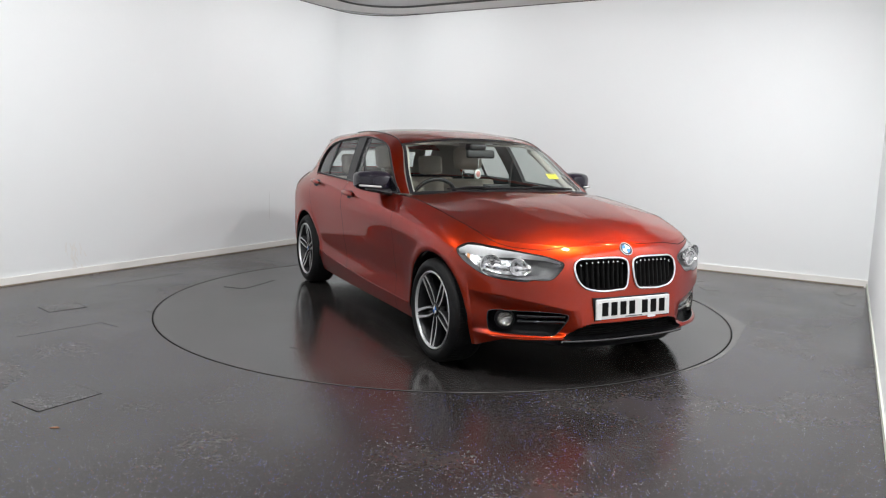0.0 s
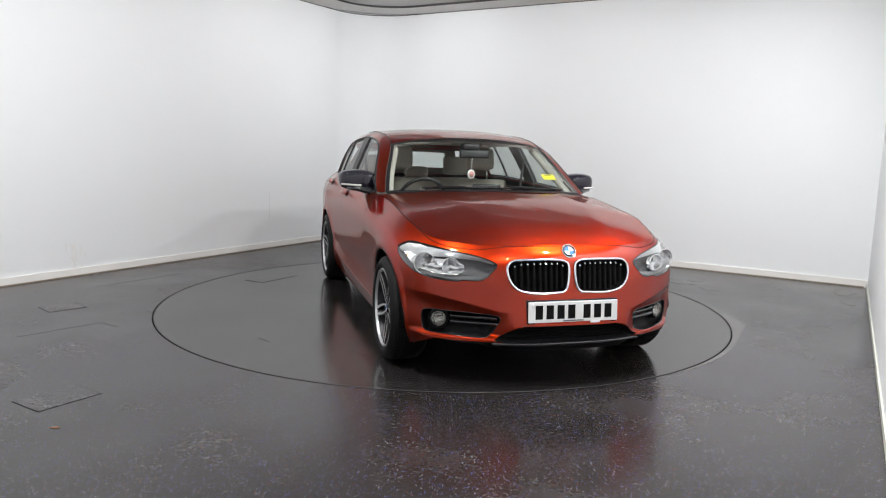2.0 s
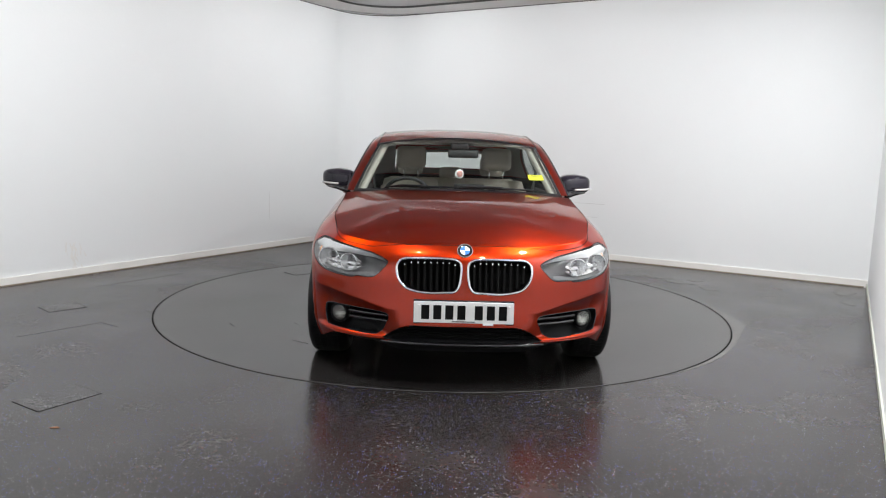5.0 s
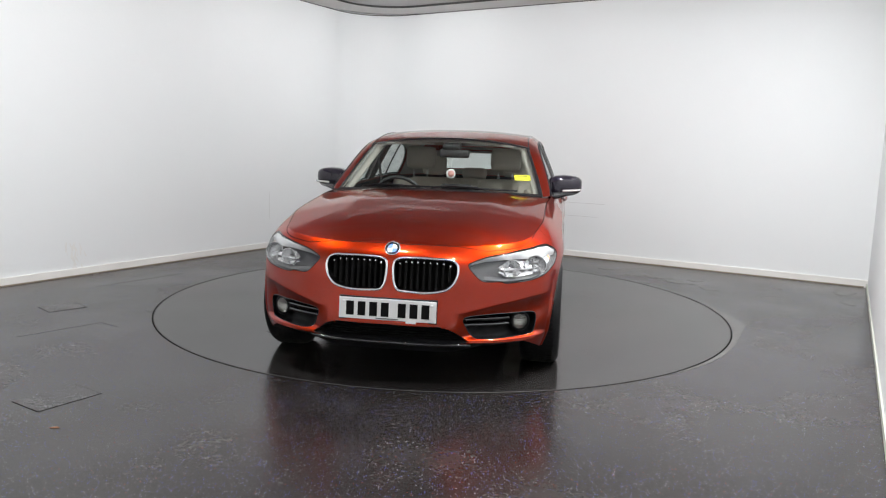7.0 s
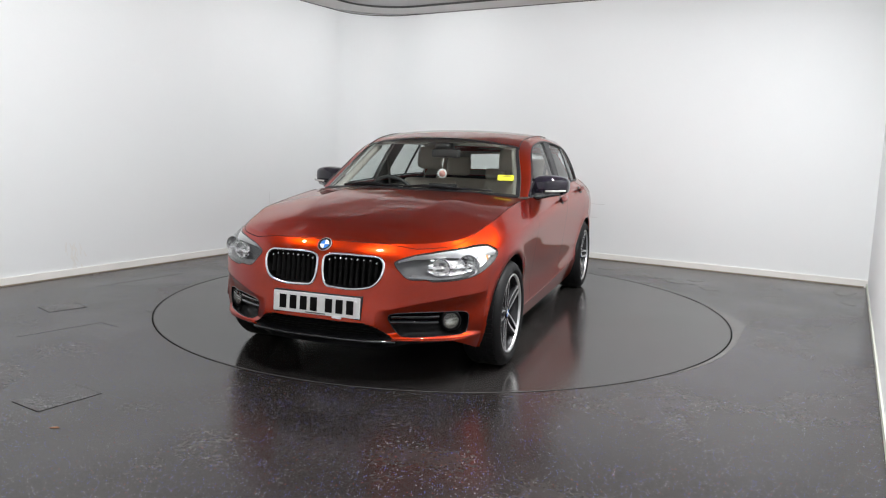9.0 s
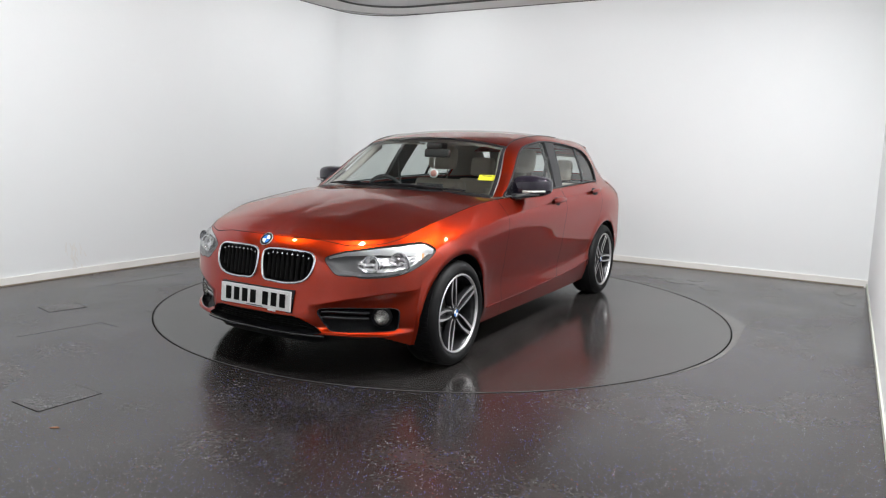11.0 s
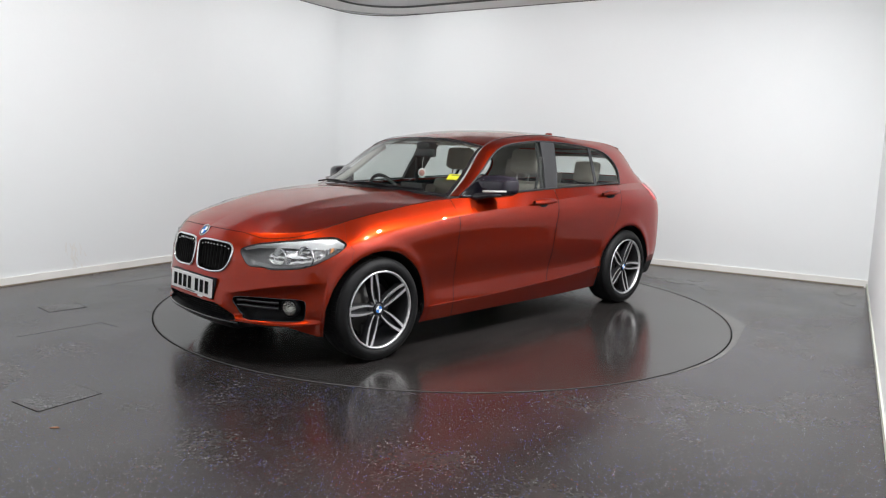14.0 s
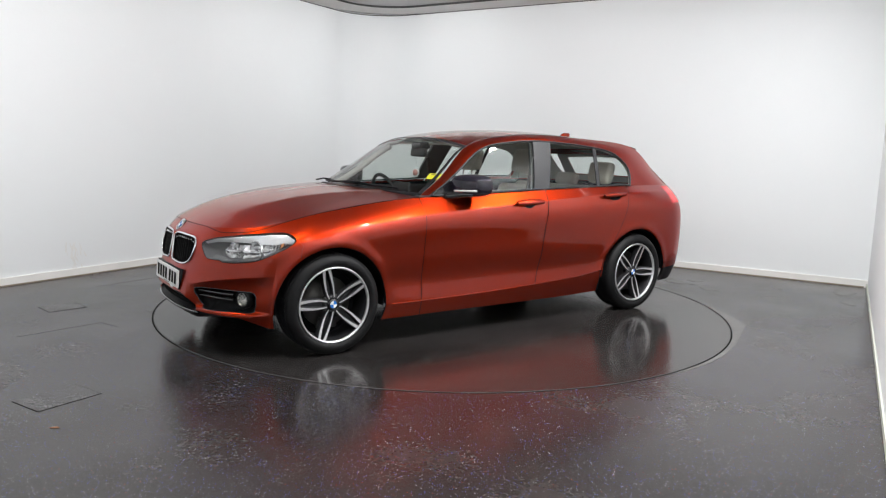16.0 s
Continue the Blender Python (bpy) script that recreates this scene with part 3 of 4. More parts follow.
def panel(name, s0, s1, v0, v1, nc, nr, mat, side, parent, label="", out=0.0):
    """A panel of the skin between station curves s0(v) and s1(v) and level curves v0(s) and v1(s), on one side of the car."""
    u = np.linspace(0, 1, nc)[None, :]
    w = np.linspace(0, 1, nr)[:, None]
    end = (s0(3.0), s1(3.0)) if callable(s0) else (s0, s1)
    m = end[0] + (end[1] - end[0]) * u + 0 * w
    wk = round(.80 * (nr - 1)) / (nr - 1)
    for _ in range(2):
        lo = v0(m) if callable(v0) else v0
        hi = v1(m) if callable(v1) else v1
        v = lo + (hi - lo) * w + 0 * u
        if not callable(v1) and v1 > 4.9:      # one row of points runs along the shoulder crease
            c = crease_v(m)
            v = np.where(w <= wk, lo + (c - lo) * w / wk, c + (hi - c) * (w - wk) / (1 - wk))
        sa = s0(v) if callable(s0) else s0
        sb = s1(v) if callable(s1) else s1
        m = sa + (sb - sa) * u
    s = m * side
    return part(name, to_mesh_grid(skin_at(s, v, out), flip=side < 0), mat, parent, label)


def fill_loop(loop, out, rings=8, bulge=0.0):
    """A sheet over an outline on the skin, at height out."""
    c = loop.mean(0)
    bm = bmesh.new()
    rows = []
    for k in range(rings):
        f = 1 - k / rings
        q = c + (loop - c) * f
        rows.append([bm.verts.new(p) for p in skin_at(q[:, 0], q[:, 1], out + bulge * (1 - f * f))])
    mid = bm.verts.new(skin_at(c[:1], c[1:], out + bulge)[0])
    n = len(loop)
    for a, b in zip(rows, rows[1:]):
        for i in range(n):
            bm.faces.new((a[i], a[(i + 1) % n], b[(i + 1) % n], b[i]))
    for i in range(n):
        bm.faces.new((rows[-1][i], rows[-1][(i + 1) % n], mid))
    bmesh.ops.recalc_face_normals(bm, faces=bm.faces)
    return bm


def pocket_mesh(loop, depth, top=0.0, shrink=0.94, rings=6):
    """A recess behind an outline: a wall that goes in, and a back."""
    bm = bmesh.new()
    c = loop.mean(0)
    rows = []
    for f, o in ((1.0, top), (1.0, top - depth * .5), (shrink, top - depth), (shrink * .66, top - depth), (shrink * .33, top - depth)):
        q = c + (loop - c) * f
        rows.append([bm.verts.new(p) for p in skin_at(q[:, 0], q[:, 1], o)])
    mid = bm.verts.new(skin_at(c[:1], c[1:], top - depth)[0])
    n = len(loop)
    for a, b in zip(rows, rows[1:]):
        for i in range(n):
            bm.faces.new((a[i], a[(i + 1) % n], b[(i + 1) % n], b[i]))
    for i in range(n):
        bm.faces.new((rows[-1][i], rows[-1][(i + 1) % n], mid))
    return bm


# inner shell that closes the gaps between panels, black to stand for their shade
g = skin_at(np.linspace(0, 16, 200)[None, :], np.linspace(0, 4.9, 40)[:, None], -0.014)
su = np.linspace(0, 16, 200)
sm = np.tile((su[1:] + su[:-1]) / 2, (39, 1))
near_front = sm < 5.4
bm = to_mesh_grid(g, keep=~near_front)
other = to_mesh_grid(g * LEFT, keep=~near_front, flip=True)
tmp = bpy.data.meshes.new("tmp")
other.to_mesh(tmp)
other.free()
bm.from_mesh(tmp)
bpy.data.meshes.remove(tmp)
part("inner_shell", bm, BLACK, car, "black inner body shell that shades the panel gaps")

# front bumper, one piece across both sides, with its openings
su = np.concatenate([np.linspace(-5.2, -1.9, 150), np.linspace(-1.88, 1.88, 190), np.linspace(1.9, 5.2, 150)])
w = np.linspace(0, 1, 120)[:, None]
am = np.abs(su)[None, :]
v = (seam(am) - .02) * w
stretch = np.interp(v, (3.4, 3.58, 4.03, 4.6, 5), (0.06, .10, -.12, -.2, -.3))       # leaning joint to the wing
sg = su[None, :] * np.where(np.abs(su)[None, :] > 3, 1 + stretch / 5.2 * np.clip((np.abs(su)[None, :] - 3) / 2.2, 0, 1), 1)
g = skin_at(sg, v)
sc = (sg[1:, 1:] + sg[:-1, :-1]) / 2
vc = (v[1:, 1:] + v[:-1, :-1]) / 2
ab = np.abs(sc)
keep = ~(in_poly(ab, vc, HEAD) | in_poly(ab, vc, KIDNEY) | in_poly(ab, vc, FOG) | in_poly(sc, vc, LOWER))
keep &= ~(vc < np.interp(ab, (3.5, 4.5), (.62, .10)))
part("front_bumper", to_mesh_grid(g, keep=keep), PAINT, car, "orange-red bumper with three dark openings")

# black valance under the bumper with a glossy lip
u = np.linspace(-4.9, 4.9, 180)[None, :]
w = np.linspace(0, .64, 12)[:, None]
part("front_valance", to_mesh_grid(skin_at(u + 0 * w, w + 0 * u, -.008 - .12 * (1 - w / .64) * np.clip((np.abs(u) - 1.6) / 2, 0, 1))), BLACK, car, "black plastic valance")
u = np.linspace(-2.05, 2.05, 80)
part("front_lip", tube_mesh(skin_at(u, .56 + 0 * u, .002), .009), GLOSS, car, "gloss black splitter lip")

DOORS = {}
# lower middle grille: recess and bars
part("lower_grille", pocket_mesh(LOWER, .06, -.004), BLACK, car, "black lower air intake")
for k in range(4):
    vv = .72 + .15 * k
    wid = np.interp(vv, (.66, .98, 1.3), (1.9, 1.78, 1.38))
    u = np.linspace(-wid, wid, 50)
    part("grille_bar", tube_mesh(skin_at(u, vv + 0 * u, -.040), .005, 6), GROOVE, car)

for side in (1, -1):
    sgn = np.array([side, 1])
    # kidney grille
    kid = KIDNEY * sgn
    grille = part("grille", pocket_mesh(kid, .055, -.002), GROOVE, car, "black kidney-shaped grille with upright slats")
    cc = KIDNEY.mean(0)
    q = (cc + (KIDNEY - cc) * .985) * sgn
    part("grille_frame", tube_mesh(skin_at(q[:, 0], q[:, 1], .004), .0070, 10, closed=True), CHROME, grille, "chrome grille surround")
    for k in range(9):
        sv = .26 + .158 * k
        lo = 2.62 + (.10 if k in (0,) else 0) + (.12 if k == 7 else .32 if k == 8 else 0)
        hi = 3.90 if 0 < k < 8 else 3.80
        vv = np.linspace(lo, hi, 14)
        f = np.linspace(0, 1, 14)
        lean = sv + .0 * f
        a = skin_at(lean * side, vv, -.040 + .022 * f ** 2)
        b = skin_at(lean * side, vv, -.012 + .006 * f ** 2)
        bm = bmesh.new()
        wdt = np.array([0, .0055, 0])
        grid_mesh(bm, np.stack([a - wdt, b - wdt, b + wdt, a + wdt]))
        part("slat", bm, GROOVE, grille)
        tip = skin_at(np.array([sv * side] * 2), np.array([hi - .16, hi - .04]), -.002)
        part("slat_tip", tube_mesh(tip, .0048, 8), CHROME, grille, "chrome slat tip")

    # headlight: grey housing, silver brow, two bowls, amber block, clear lens, black gasket
    hl = HEAD * sgn
    head = part("headlight", pocket_mesh(hl, .07, -.002, shrink=.9), HOUSING, car, "halogen headlight with grey housing under clear plastic")
    part("gasket", tube_mesh(skin_at(hl[:, 0], hl[:, 1], -.001), .0022, 6, closed=True), BLACK, head)
    so = np.linspace(2.0, 5.0, 60)
    vt = np.interp(so, (1.93, 2.04, 2.35, 2.7, 3.2, 3.65, 4.2, 4.7, 5.05), (3.8, 4.0, 4.28, 4.42, 4.57, 4.62, 4.59, 4.41, 4.02)) - .02
    wd = np.interp(so, (2, 2.6, 3.5, 4.4, 5.0), (.03, .17, .29, .40, .19))
    rows = [skin_at(so * side, vt - wd * f, -.006 - .022 * f ** 1.5) for f in np.linspace(0, 1, 6)]
    bm = bmesh.new()
    grid_mesh(bm, np.stack(rows), flip=side > 0)
    part("brow", bm, SILVER, head, "satin silver strip along the top edge")
    vt2 = np.interp(so, (2.3, 2.87, 3.4, 3.9, 4.4, 4.88), (3.1, 2.97, 3.04, 3.20, 3.48, 3.76))
    sel = so > 2.35
    rows = [skin_at(so[sel] * side, vt2[sel] + .20 * f, -.02 - .028 * f) for f in np.linspace(0, 1, 5)]
    bm = bmesh.new()
    grid_mesh(bm, np.stack(rows), flip=side < 0)
    part("lower_bezel", bm, HOUSING, head, "dark grey lower bezel")
    sp = np.linspace(2.72, 4.55, 40)
    lo = np.interp(sp, (2.7, 2.9, 3.4, 3.9, 4.4, 4.6), (3.5, 3.20, 3.22, 3.38, 3.62, 3.8))
    hi = np.interp(sp, (2.7, 2.9, 3.5, 4.2, 4.6), (3.8, 4.15, 4.22, 4.18, 3.95))
    wave = .006 * np.sin(sp * 21)
    rows = [skin_at(sp * side, lo + (hi - lo) * f, -.034 + wave * math.sin(f * 3.1) - .006 * math.sin(f * 9)) for f in np.linspace(0, 1, 9)]
    bm = bmesh.new()
    grid_mesh(bm, np.stack(rows), flip=side < 0)
    part("reflector_panel", bm, MIRROR, head, "faceted bright reflector panel")
    for sc0, vc0, rad in ((3.05, 3.70, .044), (3.80, 3.80, .056)):
        c0 = skin_at(np.array([sc0 * side]), np.array([vc0]), -.020)[0]
        m = look(c0, c0 - np.array([1.0, .22 * side, -.03]))
        bowl = part("reflector", lathe([(rad, 0), (rad * .93, -.010), (rad * .8, -.024), (rad * .55, -.040), (rad * .3, -.048), (.012, -.050)], 40, m), MIRROR, head, "mirror-finish reflector bowl")
        part("bulb_cap", lathe([(.011, -.05), (.011, -.02), (.008, -.012), (.0001, -.010)], 16, m), CHROME, head)
        part("bowl_ring", lathe([(rad, -.006), (rad + .005, 0), (rad + .004, .006), (rad - .002, .005), (rad, -.006)], 40, m), CHROME, head)
    for k in range(5):
        ss = 4.25 + .11 * k
        vlo, vhi = 3.62 + .07 * k, 4.28 - .05 * k
        q = skin_at(np.array([ss, ss + .09, ss + .09, ss]) * side, np.array([vlo, vlo + .05, vhi - .03, vhi]), np.array([-.03, -.022, -.022, -.03]))
        bm = bmesh.new()
        grid_mesh(bm, np.stack([q[:2], q[[3, 2]]]), flip=side < 0)
        part("side_reflector", bm, AMBER if k == 3 else MIRROR, head, "amber indicator bulb shade" if k == 3 else "", smooth=False)
    part("lens", facing(fill_loop(hl, .0, 8, .004), (1, .5 * side, .3)), LENS, head, "clear plastic lens")

    # fog lamp recess
    fg = FOG * sgn
    rec = part("fog_recess", pocket_mesh(fg, .05, -.002, shrink=.93), BLACK, car, "black recess with a round fog lamp")
    cc = FOG.mean(0)
    part("recess_rim", tube_mesh(skin_at(fg[:, 0], fg[:, 1], -.002), .0035, 6, closed=True), GLOSS, rec)
    ss = np.linspace(1.98, 3.2, 24)
    f = np.linspace(0, 1, 24)
    for v0, o in ((1.36, -.012), (1.56, -.010)):
        a = skin_at(ss * side, v0 + 0 * ss, o - .006)
        b = skin_at(ss * side, v0 - .09 + 0 * ss, o)
        c = skin_at(ss * side, v0 - .16 + 0 * ss, -.05)
        bm = bmesh.new()
        grid_mesh(bm, np.stack([skin_at(ss * side, v0 + .02 + 0 * ss, -.05), a, b, c]), flip=side > 0)
        part("blade", bm, GLOSS, rec, "gloss black blade")
    c0 = skin_at(np.array([3.56 * side]), np.array([1.36]), -.010)[0]
    m = look(c0, c0 - np.array([1.0, .45 * side, 0]))
    part("fog_lamp", lathe([(.054, -.03), (.054, .004), (.050, .008), (.041, .004)], 36, m), BLACK, rec)
    part("fog_reflector", lathe([(.041, .003), (.036, -.012), (.022, -.024), (.0001, -.028)], 36, m), FOGMETAL, rec, "fog lamp reflector")
    part("fog_lens", facing(lathe([(.043, .006), (.03, .012), (.015, .014), (.0001, .015)], 36, m), (1, 0, 0)), LENS, rec, "clear fog lamp lens")
    # thin bright edge of the bumper under the recess
    ss = np.linspace(1.98, 4.0, 40)
    part("bumper_edge", tube_mesh(skin_at(ss * side, .70 - .05 * np.sin((ss - 1.98) / 2.02 * 3.1), -.001), .004, 6), PAINT, car)

    # wings, doors, sills, rear quarter
    GAP = .0068
    wing = panel("front_wing", lambda v: 5.2 + np.interp(v, (3.4, 3.58, 4.03, 4.6, 5), (0.06, .10, -.12, -.2, -.3)) + GAP, lambda v: s_of_x(.70) - GAP + 0 * v, .0, 4.985, 80, 90, PAINT, side, car)
    door = panel("front_door", lambda v: s_of_x(.70) + GAP + 0 * v, lambda v: s_of_x(np.interp(v, (1, 2.3, 3.4, 5), (-.29, -.335, -.345, -.385))) - GAP, lambda m: door_v(m) + .015, 4.985, 60, 90, PAINT, side, car, "orange-red front door")
    rdoor = panel("rear_door", lambda v: s_of_x(np.interp(v, (1, 2.3, 3.4, 5), (-.29, -.335, -.345, -.385))) + GAP,
                  lambda v: s_of_x(np.interp(v, (1.03, 1.83, 2.58, 3.12, 3.63, 4.08, 5), (-.955, -.99, -1.068, -1.133, -1.184, -1.217, -1.30))) - GAP, lambda m: door_v(m) + .015, 4.985, 60, 90, PAINT, side, car, "orange-red rear door")
    DOORS[side] = (door, rdoor)
    panel("sill", lambda v: s_of_x(.70) + GAP + 0 * v, lambda v: s_of_x(-.955) - GAP + 0 * v, 0, lambda m: door_v(m) - .015, 60, 24, PAINT, side, car)
    panel("rear_quarter", lambda v: s_of_x(np.interp(v, (0, 1.03, 1.83, 2.58, 3.12, 3.63, 4.08, 5), (-.955, -.955, -.99, -1.068, -1.133, -1.184, -1.217, -1.30))) + GAP,
          lambda v: 14.3 + 0 * v, 0.9, 5.0, 110, 90, PAINT, side, car)
    panel("rear_bumper_end", lambda v: s_of_x(-1.62) + 0 * v, lambda v: 14.3 + 0 * v, 0, .89, 50, 16, BLACK, side, car)
    panel("tail_lamp", 12.95, 14.28, 4.0, 4.93, 30, 14, TAIL, side, car, "red tail lamp", out=.004)
    ss = np.linspace(s_of_x(.93), s_of_x(-.93), 60)
    part("sill_edge", tube_mesh(skin_at(ss * side, door_v(ss) - .012, .0008), .0032, 6), PAINT, car)

    # door handles; black patches stand in for the shade in their body-coloured cups
    for d, x0, x1, zc in ((door, -.06, -.31, .895), (rdoor, -.945, -1.19, .925)):
        sa, sb = s_of_x(x0), s_of_x(x1)
        vq = 4.40 if d is door else 4.46
        ss = np.linspace(sa, sb, 24)
        f = np.linspace(0, 1, 24)
        arch = np.sin(f * math.pi)
        cup = smooth_loop([(sa + .13, vq), (sa + .2, vq + .17), (sb - .2, vq + .17), (sb - .13, vq), (sb - .2, vq - .17), (sa + .2, vq - .17)], 40) * sgn
        part("handle_cup_shade", fill_loop(cup, .0025, 4), BLACK, d)
        bm = bmesh.new()
        rows = []
        for k in range(10):
            a = 2 * math.pi * k / 10
            rows.append(skin_at(ss * side, vq + .015 * f + (.07 + .04 * arch) * math.sin(a), .020 + .010 * arch + .014 * math.cos(a)))
        rows.append(rows[0])
        grid_mesh(bm, np.stack(rows), flip=side < 0)
        part("door_handle", bm, PAINT, d, "body-coloured pull handle")

# black liners inside the arches, and the rolled lip round them
for cx in WHEELS:
    for side in (1, -1):
        bm = bmesh.new()
        rows = []
        for yy, rr in ((.845, ARCH + .003), (.80, ARCH + .006), (.50, ARCH + .006), (.46, .10)):
            th = np.linspace(-.10, math.pi + .10, 48)
            rows.append(np.stack([cx + rr * np.cos(th), 0 * th + (yy - .03 * (np.sin(th) < .1)) * side, ARCH_Z + rr * np.sin(th)], 1))
        grid_mesh(bm, np.stack(rows))
        part("arch_liner", bm, BLACK, car, "black wheel-arch liner")

bm = box(-1.85, 1.72, -.52, .52, .19, .26, bevel=.02)
part("floor_pan", bm, BLACK, car, "black underbody")

# ---- bonnet ----
ss = np.linspace(0.0, 7.75, 110)
sv = seam(ss)
strip = np.stack([skin_at(ss, sv + .02 + (5 - sv) * f) for f in np.linspace(0, 1, 6)])
edge = skin_at(ss, 5 + 0 * ss)
mid = np.stack([np.interp(ss, (0, 1.5, 3, 7.75), (1.975, 1.93, 1.80, .86)), 0 * ss, 0 * ss], 1)
mid[:, 2] = spline([(.757,), (.842,), (.893,), (.930,), (.957,), (.978,), (.985,)], np.interp(mid[:, 0], (.86, 1.975), (6, 0)))[:, 0]
rr = np.linspace(0, 1, 90)[1:]
rows = []
for r in rr:
    p = edge * (1 - r) + mid * r
    p[:, 2] = edge[:, 2] + (mid[:, 2] - edge[:, 2]) * (1 - (1 - r) ** 2.1)
    # two pressed ridges that run back from the grilles
    ridge = np.interp(p[:, 0], (.86, 1.9), (.46, .31))
    p[:, 2] += .0100 * np.exp(-np.sqrt((p[:, 1] - ridge) ** 2 + .0010) / .08) * np.clip((1.93 - p[:, 0]) / .35, 0, 1)
    rows.append(p)
hood = np.concatenate([strip, np.stack(rows)])
bm = bmesh.new()
grid_mesh(bm, hood, flip=False)
grid_mesh(bm, hood * LEFT, flip=True)
bmesh.ops.recalc_face_normals(bm, faces=bm.faces)
part("bonnet", bm, PAINT, car, "orange-red bonnet with two pressed ridges")

# dark bars along the bonnet's shut line, in place of its shaded gap
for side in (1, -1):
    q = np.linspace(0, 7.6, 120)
    part("bonnet_shut_line", tube_mesh(skin_at(q * side, seam(q) + .004, -.0010), .0026, 6), GROOVE, car)
# badge: dark ring with blue and white quarters
c0 = Vector((2.003, 0, .733))
m = Matrix.Translation(c0) @ pose(0, 0, 0, 0, 52, 0)
badge = part("badge", lathe([(.0001, -.006), (.041, -.006), (.041, .002), (.038, .006), (.034, .005), (.027, .004), (.0001, .004)], 48, m), GLOSS, car, "round badge with blue and white quarters")
part("badge_ring", lathe([(.041, .0), (.042, .005), (.039, .008), (.037, .005)], 48, m), CHROME, badge)
for k in range(4):
    bm = bmesh.new()
    ring = [bm.verts.new(m @ Vector((0, 0, .006)))] + [bm.verts.new(m @ Vector((.026 * math.cos(radians(90 * k + 9 * i)), .026 * math.sin(radians(90 * k + 9 * i)), .006))) for i in range(11)]
    bm.faces.new(ring)
    part("badge_quarter", bm, BADGEBLUE if k % 2 == 0 else WHITE, badge, smooth=False)

# number plate with plain bars for its characters
m = Matrix.Translation((2.098, 0, .4235)) @ pose(0, 0, 0, 0, 90, 0) @ pose(0, 0, 0, 0, -4, 0)
bm = box(-.0555, .0555, -.26, .26, -.005, .004, bevel=.003, m=m)
plate = part("number_plate", bm, PLATE, car, "white number plate with dark bars", smooth=False)
part("plate_backing", box(-.062, .062, -.262, .262, -.03, -.006, m=m), BLACK, plate)
for k in range(7):
    y = -.2 + .0625 * k + (.028 if k > 3 else 0)
    part("plate_bar", box(-.037, .037, y - .021, y + .021, .0042, .0052, m=m), GROOVE, plate, smooth=False)
part("plate_line", box(.045, .050, -.06, .06, .0042, .005, m=m), DARKGREY, plate, smooth=False)
for y in (-.235, .235):
    part("plate_screw", lathe([(.007, .004), (.006, .006), (.0001, .007)], 14, m @ pose(-.035, y, 0)), WHITE, plate)
part("plate_clip", box(.052, .064, .10, .155, .0, .006, m=m), WHITE, plate, smooth=False)

# ---- upper body ----
ZB = spline([r for r in LEVELS[5]], np.linspace(6, 14, 200))


def side_y(x, z):
    """Half width of the glazed upper side at x and z."""
    yb = np.interp(-np.asarray(x), -ZB[:, 0], ZB[:, 1])
    zb = np.interp(-np.asarray(x), -ZB[:, 0], ZB[:, 2])
    d = np.asarray(z) - zb
    return yb + .008 - .36 * d - .27 * d * d


DLO = [(.60, .957), (.35, 1.12), (.12, 1.265), (-.14, 1.318), (-.48, 1.335), (-1.01, 1.300), (-1.27, 1.240), (-1.375, 1.13), (-1.345, 1.006)]
RAIL = [(.66, .735, .952), (.42, .675, 1.11), (.19, .60, 1.285), (-.12, .585, 1.358), (-.5, .585, 1.382), (-1.0, .570, 1.366), (-1.55, .560, 1.318), (-1.76, .590, 1.165), (-1.99, .60, 1.0)]
T = np.linspace(0, 8, 120)
dl = spline(DLO, T)
dl3 = np.stack([dl[:, 0], side_y(dl[:, 0], dl[:, 1]), dl[:, 1]], 1)
rl = spline(RAIL, T)
rows = []
for f in np.linspace(0, 1, 10):
    p = dl3 * (1 - f) + rl * f
    p[:, 1] += .012 * math.sin(f * math.pi)
    # the rear pillar runs down onto the shoulder line
    foot = skin_at(s_of_x(-1.345) * (1 - f) + 14 * f + 0 * T, 5 + 0 * T)
    k = (np.clip(T - 6.2, 0, 1.8) / 1.8)[:, None] ** 1.6
    p = p + (foot - p) * k * (T > 6.2)[:, None]
    if f == 0:
        p[T < 7.95] = dl3[T < 7.95]
    rows.append(p)
frame_grid = np.stack(rows)


def window(name, xa0, xa1, xb0, xb1, n=24, mat=None):
    """A pane between two leaning edges (x at the belt, x at the top), under the curve of the window opening."""
    g = []
    for i in range(n):
        f = i / (n - 1)
        row = []
        for j in range(12):
            h = j / 11
            x = (xa0 + (xa1 - xa0) * h) * (1 - f) + (xb0 + (xb1 - xb0) * h) * f
            zb = float(np.interp(-x, -ZB[:, 0], ZB[:, 2])) + .004
            zt = max(zb + .001, float(np.interp(x, UPX, UPZ)))
            z = zb + (zt - zb) * h
            row.append((x, float(side_y(x, z)) - .010, z))
        g.append(row)
    return np.array(g)


up = dl[(T <= 7)]
order = np.argsort(up[:, 0])
UPX, UPZ = up[order, 0], up[order, 1]

